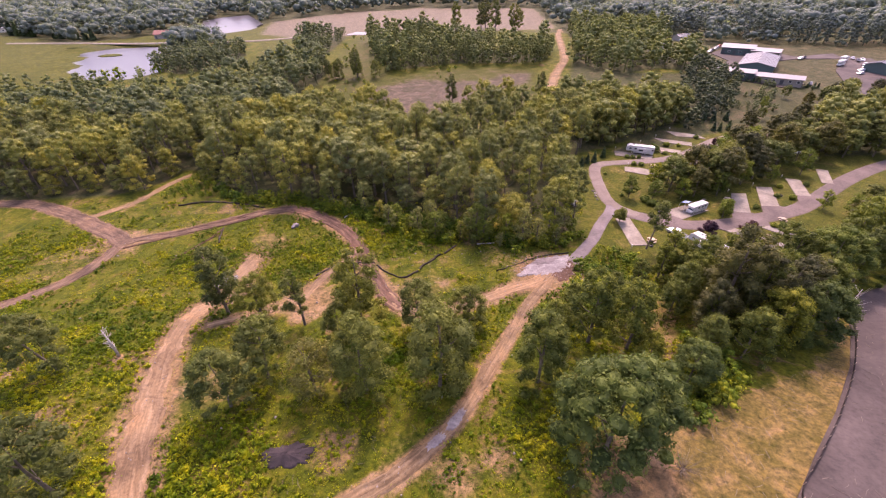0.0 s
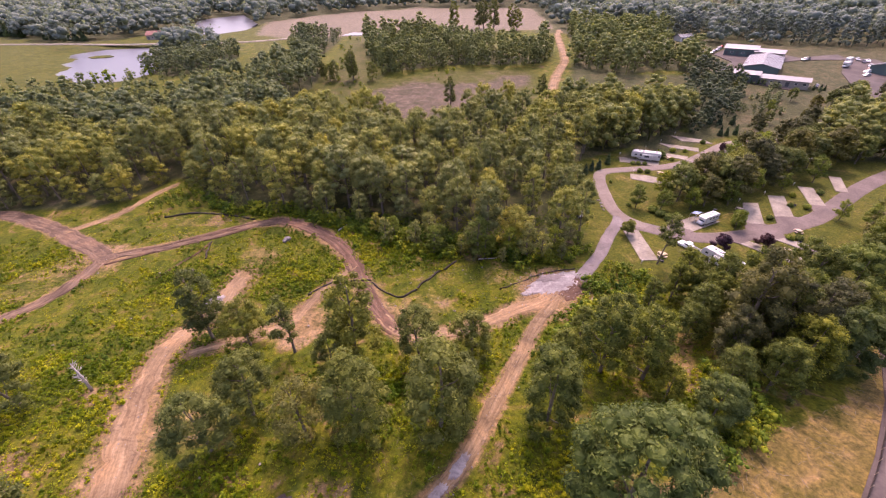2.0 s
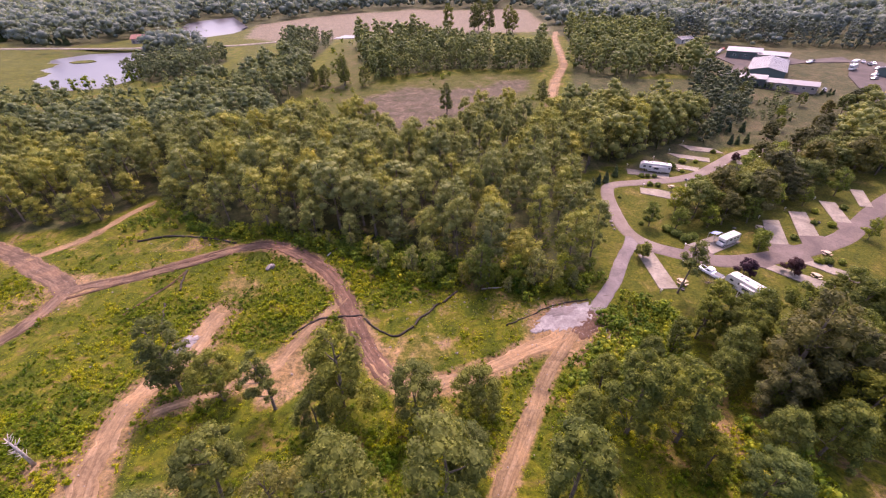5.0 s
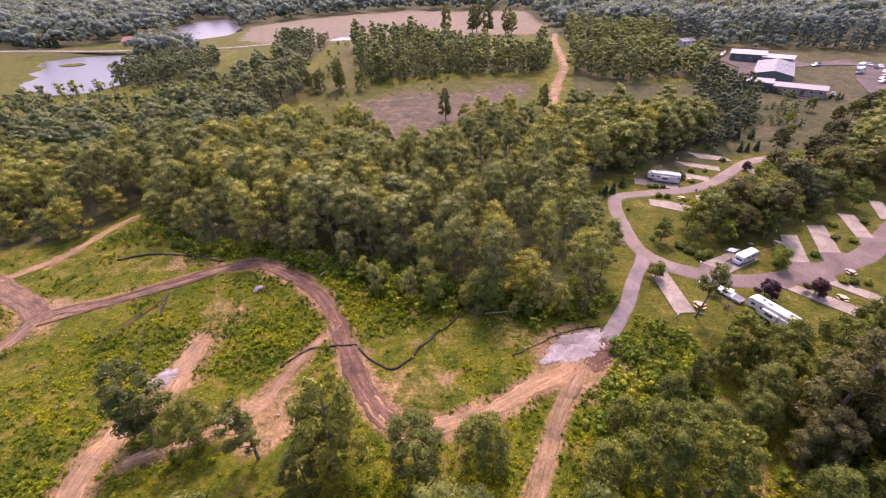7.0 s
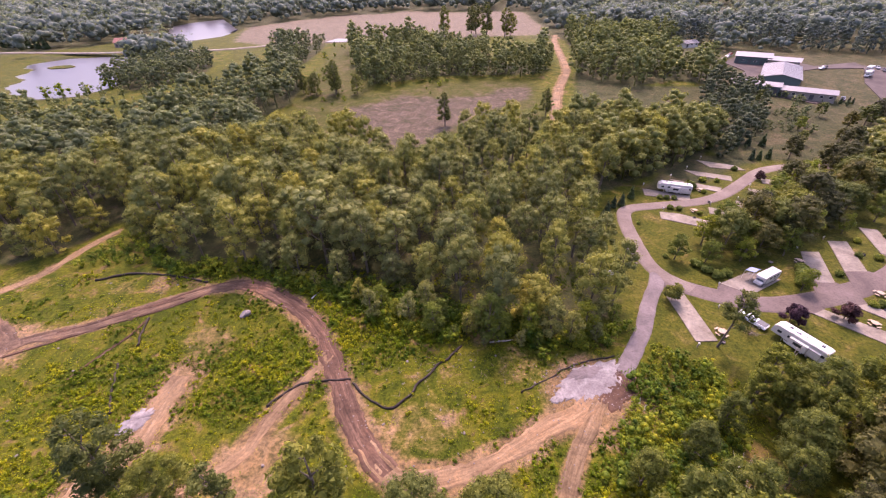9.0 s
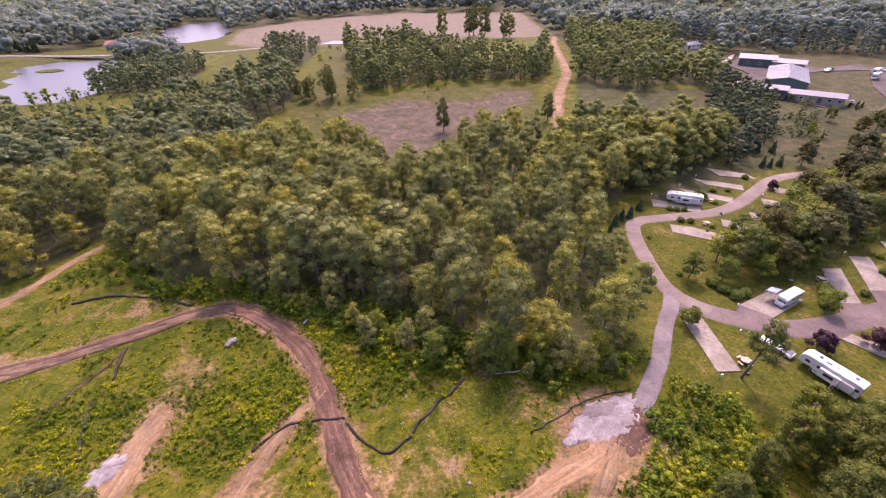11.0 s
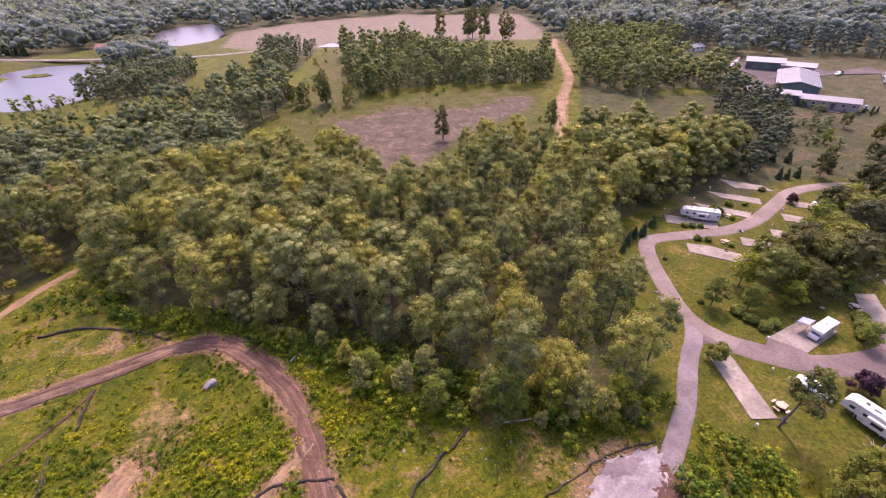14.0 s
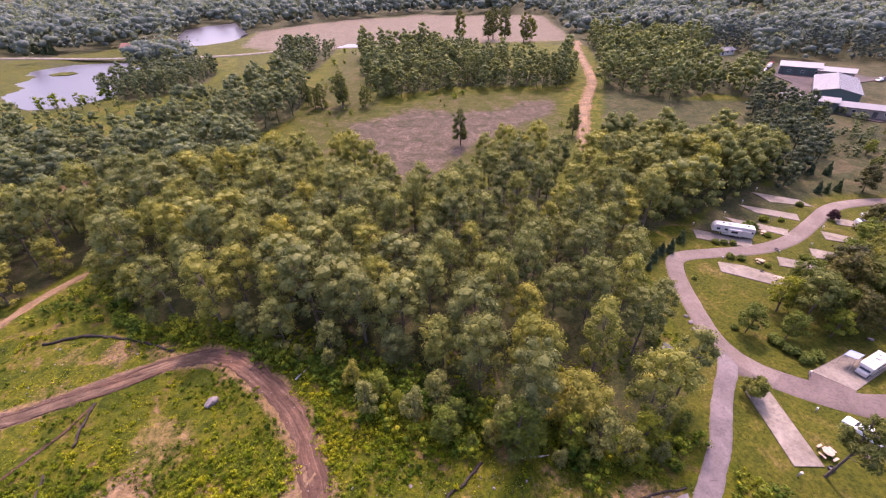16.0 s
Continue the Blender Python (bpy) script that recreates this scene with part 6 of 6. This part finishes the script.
fence = thing("silt_fence", "black fabric silt fence on stakes beside the gravel lot", "silt fence")
mids = spline([(x + 0.35, y - 0.25) for x, y in LOT_EDGE], 0.8)
verts, faces = [], []
for i, p in enumerate(mids):
    way = (mids[min(i + 1, len(mids) - 1)] - mids[max(i - 1, 0)]).normalized()
    o = 0.06 * noise.noise((p.x, p.y, 0))
    top = 0.62 + 0.1 * noise.noise((p.x * 0.7, p.y * 0.7, 3))
    for dx, z in ((-0.02, -0.1), (0.02, -0.1), (0.02 + o, top), (-0.02 + o, top)):
        verts.append((p.x + way.y * dx, p.y - way.x * dx, lz(p.x, p.y) + z))
    if i:
        a = (i - 1) * 4
        faces += [(a + k, a + (k + 1) % 4, a + 4 + (k + 1) % 4, a + 4 + k) for k in range(4)]
mesh_part("fabric", verts, faces, SOCK, fence, "sagging black fabric")
for p in mids[::3]:
    part("stake", block(p.x, p.y, lz(p.x, p.y) + 0.35, 0.06, 0.06, 1.0), WOOD, fence, "wooden stake")


def heap(name, cx, cy, rx, ry, high, material, label, category, seed, turn=0.0):
    """A low uneven heap spread on the ground."""
    n, m = 60, 12
    verts, faces = [(cx, cy, lz(cx, cy) + high)], []
    for j in range(1, m + 1):
        for k in range(n):
            a = 2 * math.pi * k / n
            q = j / m * (1 + 0.4 * noise.noise((math.cos(a) * 1.3 + seed, math.sin(a) * 1.3, seed)) + 0.3 * noise.noise((math.cos(a) * 4 + seed, math.sin(a) * 4, seed)) + 0.25 * noise.noise((math.cos(a) * 11 + seed, math.sin(a) * 11, seed)))
            x0, y0 = math.cos(a) * rx * q, math.sin(a) * ry * q
            x, y = cx + x0 * math.cos(turn) - y0 * math.sin(turn), cy + x0 * math.sin(turn) + y0 * math.cos(turn)
            z = high * (1 - (j / m) ** 1.5) * (1 + 0.6 * noise.noise((x * 0.7, y * 0.7, seed))) + 0.06 * noise.noise((x * 2, y * 2, seed))
            verts.append((x, y, lz(x, y) + (z + 0.13 if j < m else -0.1)))
    faces += [(0, 1 + k, 1 + (k + 1) % n) for k in range(n)]
    for j in range(m - 1):
        for k in range(n):
            a, b = 1 + j * n + k, 1 + j * n + (k + 1) % n
            faces.append((a, a + n, b + n, b))
    return tagged(mesh_part(name, verts, faces, material, None, smooth=True), label, category)


heap("gravel_mound", 24.0, 84.5, 6.6, 3.2, 0.16, STONE, "spread heap of pale crushed stone at the track junction", "gravel mound", 3.0, 0.42)
heap("stone_patch", 23.2, 85.7, 3.6, 1.5, 0.26, GREYROAD, "blue-grey fine gravel spread over the crushed stone", "stone patch", 17.0, 0.35)
heap("stone_patch", 18.2, 81.6, 2.6, 1.1, 0.1, STONE, "thin pale stone spread on clay", "stone patch", 19.0, 0.7)
heap("gravel_mound", -50.2, 77.4, 2.8, 1.7, 0.5, STONE, "small white crushed stone heap beside pale track", "gravel mound", 5.0, 0.9)
heap("burnt_patch", -20.3, 35.2, 3.6, 1.7, 0.5, BURNT, "dark burnt brush pile among weeds", "burnt pile", 8.0, 0.2)
heap("stone_patch", 2.2, 41.2, 2.2, 0.8, 0.05, STONE, "grey stony patch on the clay track", "stone patch", 9.0, 1.0)
heap("stone_patch", -0.6, 37.6, 2.0, 0.7, 0.05, STONE, "grey stony patch on the clay track", "stone patch", 13.0, 0.85)
heap("clay_spread", 27.6, 82.6, 4.4, 2.6, 0.06, DIRTRED, "trodden clay spread over the end of the access road", "clay", 11.0, 0.9)


# loose stones and twigs lying about
def litter_kind(kind, places, material, name, label, category, seed):
    g = np.random.default_rng(seed)
    vs, fs, n = [], [], 0
    for x, y in places:
        s = g.uniform(0.5, 1.4)
        if kind == "stone":
            v = BALL1[0] * g.uniform(0.7, 1.2, (len(BALL1[0]), 1)) * [0.12 * s, 0.1 * s, 0.07 * s]
            f = BALL1[1]
        else:
            tv, tf = tube([(-s * 0.55, 0, 0), (0, 0.1 * s, 0.06 * s), (s * 0.5, 0.04, 0.02)], [0.022 * s, 0.02 * s, 0.01 * s], 4)
            v = np.array([tuple(q) for q in tv])
            f = np.array([t for q in tf for t in ((q[0], q[1], q[2]), (q[0], q[2], q[3]))])
        a = g.uniform(0, 6.28)
        v = np.stack([v[:, 0] * math.cos(a) - v[:, 1] * math.sin(a) + x, v[:, 0] * math.sin(a) + v[:, 1] * math.cos(a) + y, v[:, 2] + lz(x, y) + 0.12], 1)
        vs.append(v)
        fs.append(f + n)
        n += len(v)
    ob = mesh_part(name, np.concatenate(vs), np.concatenate(fs), material, None)
    return tagged(ob, label, category, kind="stuff")


g = np.random.default_rng(401)
spots = [(24.5 + g.normal(0, 4.5), 84 + g.normal(0, 2.6)) for _ in range(420)] + [(g.normal(-4, 8), g.normal(82, 5)) for _ in range(70)] + [(g.normal(-75, 16), g.normal(104, 8)) for _ in range(200)]
for line in (TRACK_S, TRACK_W, TRACK_E):
    spots += [(p.x + g.normal(0, 2.0), p.y + g.normal(0, 2.0)) for p in spline(line, 0.9)]
litter_kind("stone", spots, ROCK, "loose_stones", "loose grey stones scattered on clay and tracks", "stones", 402)
spots = [p for p in scatter(STRAW, 1.1, 71) if noise.noise((p[0] * 0.12, p[1] * 0.12, 2)) > -0.1] + scatter(CLEARING, 4.0, 72) + [(g.normal(2, 12), g.normal(88, 4.5)) for _ in range(160)] + [(g.normal(-12, 16), g.normal(40, 6)) for _ in range(200)]
litter_kind("twig", spots, BARK, "fallen_twigs", "grey twigs and brush left after clearing", "twigs", 403)


def snag(name, label, h, seed, spread=1.6, n=9, thick=0.16, bare=DEADWOOD):
    g = np.random.default_rng(seed)
    pieces = [tube([(0, 0, -0.3), (0.1, 0, h * 0.5), (0.35, 0.1, h)], [thick * 1.3, thick, thick * 0.3], 7)]
    for k in range(n):
        z = h * g.uniform(0.25, 0.95)
        a = g.uniform(0, 6.28)
        l = spread * g.uniform(0.5, 1.0)
        s = (0.35 * z / h, 0, z)
        mid = (s[0] + math.cos(a) * l * 0.5, math.sin(a) * l * 0.5, z + l * 0.25)
        pieces.append(tube([s, mid, (s[0] + math.cos(a) * l, math.sin(a) * l, z + l * 0.7)], [thick * 0.4, thick * 0.25, thick * 0.08], 5))
    v, f = joined(pieces)
    return tagged(mesh_part(name, v, f, bare, None, smooth=True), label, "dead tree")


snag("dead_tree", "pale dead tree stub with broken twigs", 7.4, 301, 1.1, 30, 0.21).matrix_basis = put(None, -56.6, 53.2, 0.9, 160, 1.0, (0, -4))
snag("dead_tree", "grey leafless tangle of branches in the thicket", 2.6, 302, 2.6, 40, 0.07).matrix_basis = put(None, 36.5, 66.5, 1.0)
snag("dead_tree", "grey leafless tree leaning in the thicket", 9.0, 303, 3.0, 20, 0.13).matrix_basis = put(None, 70, 62, 1.0, 30, 1.0, (0, 25))
snag("dead_tree", "bare grey young tree beside the campers", 7.0, 304, 2.2, 16, 0.1).matrix_basis = put(None, 55.5, 84.5, 1.0, 60)
pile = snag("brush_pile", "reddish brown heap of cut brush on the lawn", 0.9, 305, 2.4, 46, 0.07, BARK)
pile.matrix_basis = put(None, 56.3, 94.2, 1.0, 0, 0.8)
twigs = snag("brush_pile", "grey tangle of cut branches on dry grass", 1.0, 306, 3.0, 60, 0.06, BARK)
twigs.matrix_basis = put(None, 30.3, 34.1, 1.0, 0, 0.8)
tagged(twigs, "grey tangle of cut branches on dry grass", "brush pile")
tagged(pile, "reddish brown heap of cut brush on the lawn", "brush pile")
for i, (x, y, l, a) in enumerate(((9.5, 93.4, 4.5, 5), (-29, 108, 3.5, 60), (30.2, 80.2, 2.6, 65), (30.9, 79.2, 2.2, 50))):
    pts = [(-l / 2, 0, 0.12), (-l / 6, 0.1, 0.16), (l / 5, 0.02, 0.13), (l / 2, 0.12, 0.12)]
    v, f = tube(pts, [0.16, 0.15, 0.13, 0.08], 7)
    ob = tagged(mesh_part("log", v, f, DEADWOOD, None, smooth=True), "grey fallen log lying on bare ground", "log", "fallen logs")
    ob.matrix_basis = put(None, x, y, 1.0, a)

# ---- buildings beyond the meadow ----
def shed(name, label, cx, cy, turn, length, width, eave, ridge, wall, roof, doors=3, windows=6, category="building"):
    """A long building with a low gable along x, overhanging roof, doors and windows."""
    t = thing(name, label, category)
    w, l = width / 2, length / 2
    bm = bmesh.new()
    pts = [(-w, -0.6), (w, -0.6), (w, eave), (0, ridge), (-w, eave)]
    a = [bm.verts.new((-l, y, z)) for y, z in pts]
    c = [bm.verts.new((l, y, z)) for y, z in pts]
    bm.faces.new(a)
    bm.faces.new(c[::-1])
    for i in range(5):
        bm.faces.new((a[i], c[i], c[(i + 1) % 5], a[(i + 1) % 5]))
    bmesh.ops.recalc_face_normals(bm, faces=bm.faces)
    part("wall", bm, wall, t)
    for s in (-1, 1):
        bm = bmesh.new()
        slope = (ridge - eave) / w
        o = 0.6
        prof = [(0, ridge + 0.06), (s * (w + o), eave - slope * o + 0.06), (s * (w + o), eave - slope * o + 0.26), (0, ridge + 0.26)]
        p = [bm.verts.new((-l - o, y, z)) for y, z in prof]
        q = [bm.verts.new((l + o, y, z)) for y, z in prof]
        bm.faces.new(p)
        bm.faces.new(q[::-1])
        for i in range(4):
            bm.faces.new((p[i], q[i], q[(i + 1) % 4], p[(i + 1) % 4]))
        bmesh.ops.recalc_face_normals(bm, faces=bm.faces)
        r = part("roof", bm, roof, t, "ribbed metal roof slope")
        n = int(length / 2.2)
        for k in range(n):
            x = -l + (k + 0.5) * length / n
            bm = bmesh.new()
            vs = [bm.verts.new((x + dx, y, z + 0.02)) for dx, y, z in ((-0.05, 0, ridge + 0.25), (0.05, 0, ridge + 0.25), (0.05, s * (w + o), eave - slope * o + 0.25), (-0.05, s * (w + o), eave - slope * o + 0.25))]
            f = bm.faces.new(vs)
            ext = bmesh.ops.extrude_face_region(bm, geom=[f])
            bmesh.ops.translate(bm, verts=[e for e in ext["geom"] if isinstance(e, bmesh.types.BMVert)], vec=(0, 0, 0.07))
            part("rib", bm, roof, r)
    for s in (-1, 1):
        for k in range(windows):
            x = -l + (k + 0.5) * length / windows
            if k % max(1, windows // max(1, doors)) == 0:
                part("door", block(x, s * (w + 0.02), 1.1, 1.6, 0.08, 2.2), DARK, t, "dark door")
            else:
                wn_ = part("window", block(x, s * (w + 0.02), 1.7, 1.5, 0.08, 1.1), WHITE, t, "white framed window")
                part("pane", block(x, s * (w + 0.045), 1.7, 1.3, 0.06, 0.9), GLASS, wn_)
    t.matrix_basis = pose(cx, cy, lz(cx, cy) + 0.3, 0, 0, turn)
    return t


shed("hall", "large hall with a pale metal gable roof", 178.3, 270.8, 54.5, 38, 16.5, 4.4, 6.2, GREENWALL, ROOFMETAL)
shed("long_wing", "long dark green wing with a grey metal roof", 155.8, 255.6, -36, 21, 7.6, 3.2, 4.4, GREENWALL, ROOFMETAL, 2, 7)
shed("long_wing", "pale low wing with a grey metal roof", 173.2, 242.8, -36, 21, 7.6, 3.0, 4.2, TANWALL, ROOFMETAL, 2, 6)
shed("rear_wing", "rear wing with a pale metal roof and dark porch", 189, 312, -34, 18, 15, 3.8, 5.2, GREENWALL, ROOFMETAL, 3, 6)
shed("rear_wing", "low rear wing with a grey metal roof", 200, 300, -40, 15, 12, 3.4, 4.6, TANWALL, ROOFGREY, 2, 5)
shed("east_building", "dark green building beside the car park", 246, 262, 25, 24, 14, 3.6, 5.4, GREENWALL, ROOFGREY, 2, 7)
shed("lake_house", "red-roofed house by the lake", -279, 441, 10, 18, 11, 3.6, 6.4, TANWALL, REDWALL, 2, 5, "house")
shed("lake_barn", "pale farm building near the lawn", -520, 520, 15, 22, 12, 4, 6, CREAM, ROOFGREY, 2, 5, "barn")
shed("pavilion", "small open white pavilion near the far track", 179, 372, 20, 12, 7, 2.6, 4.0, WHITE, ROOFMETAL, 1, 3, "pavilion")
for x, y, turn, l in ((282, 512, 20, 26), (304, 486, -15, 18), (322, 516, 10, 22), (236, 556, 30, 16), (222, 566, 15, 14)):
    shed("far_house", "pale distant house among trees", x, y, turn, l, 10, 3.4, 5.4, CREAM, ROOFWHITE, 1, 4, "house")
# bright cleared spots: pond and lake road
sheet("water_pool", [(-104, 436), (-84, 436), (-80, 452), (-98, 458)], WATER, "small bright pond at the end of a meadow", 0.25, "pond", 4, 1.5, 1.0)
strip("road_lake", [(-420, 420), (-352, 414), (-300, 406), (-249, 404), (-200, 404), (-170, 412), (-120, 440)], 5.0, CONCRETE, "pale causeway road along the lake", 0.0, 0.1, 0.6)
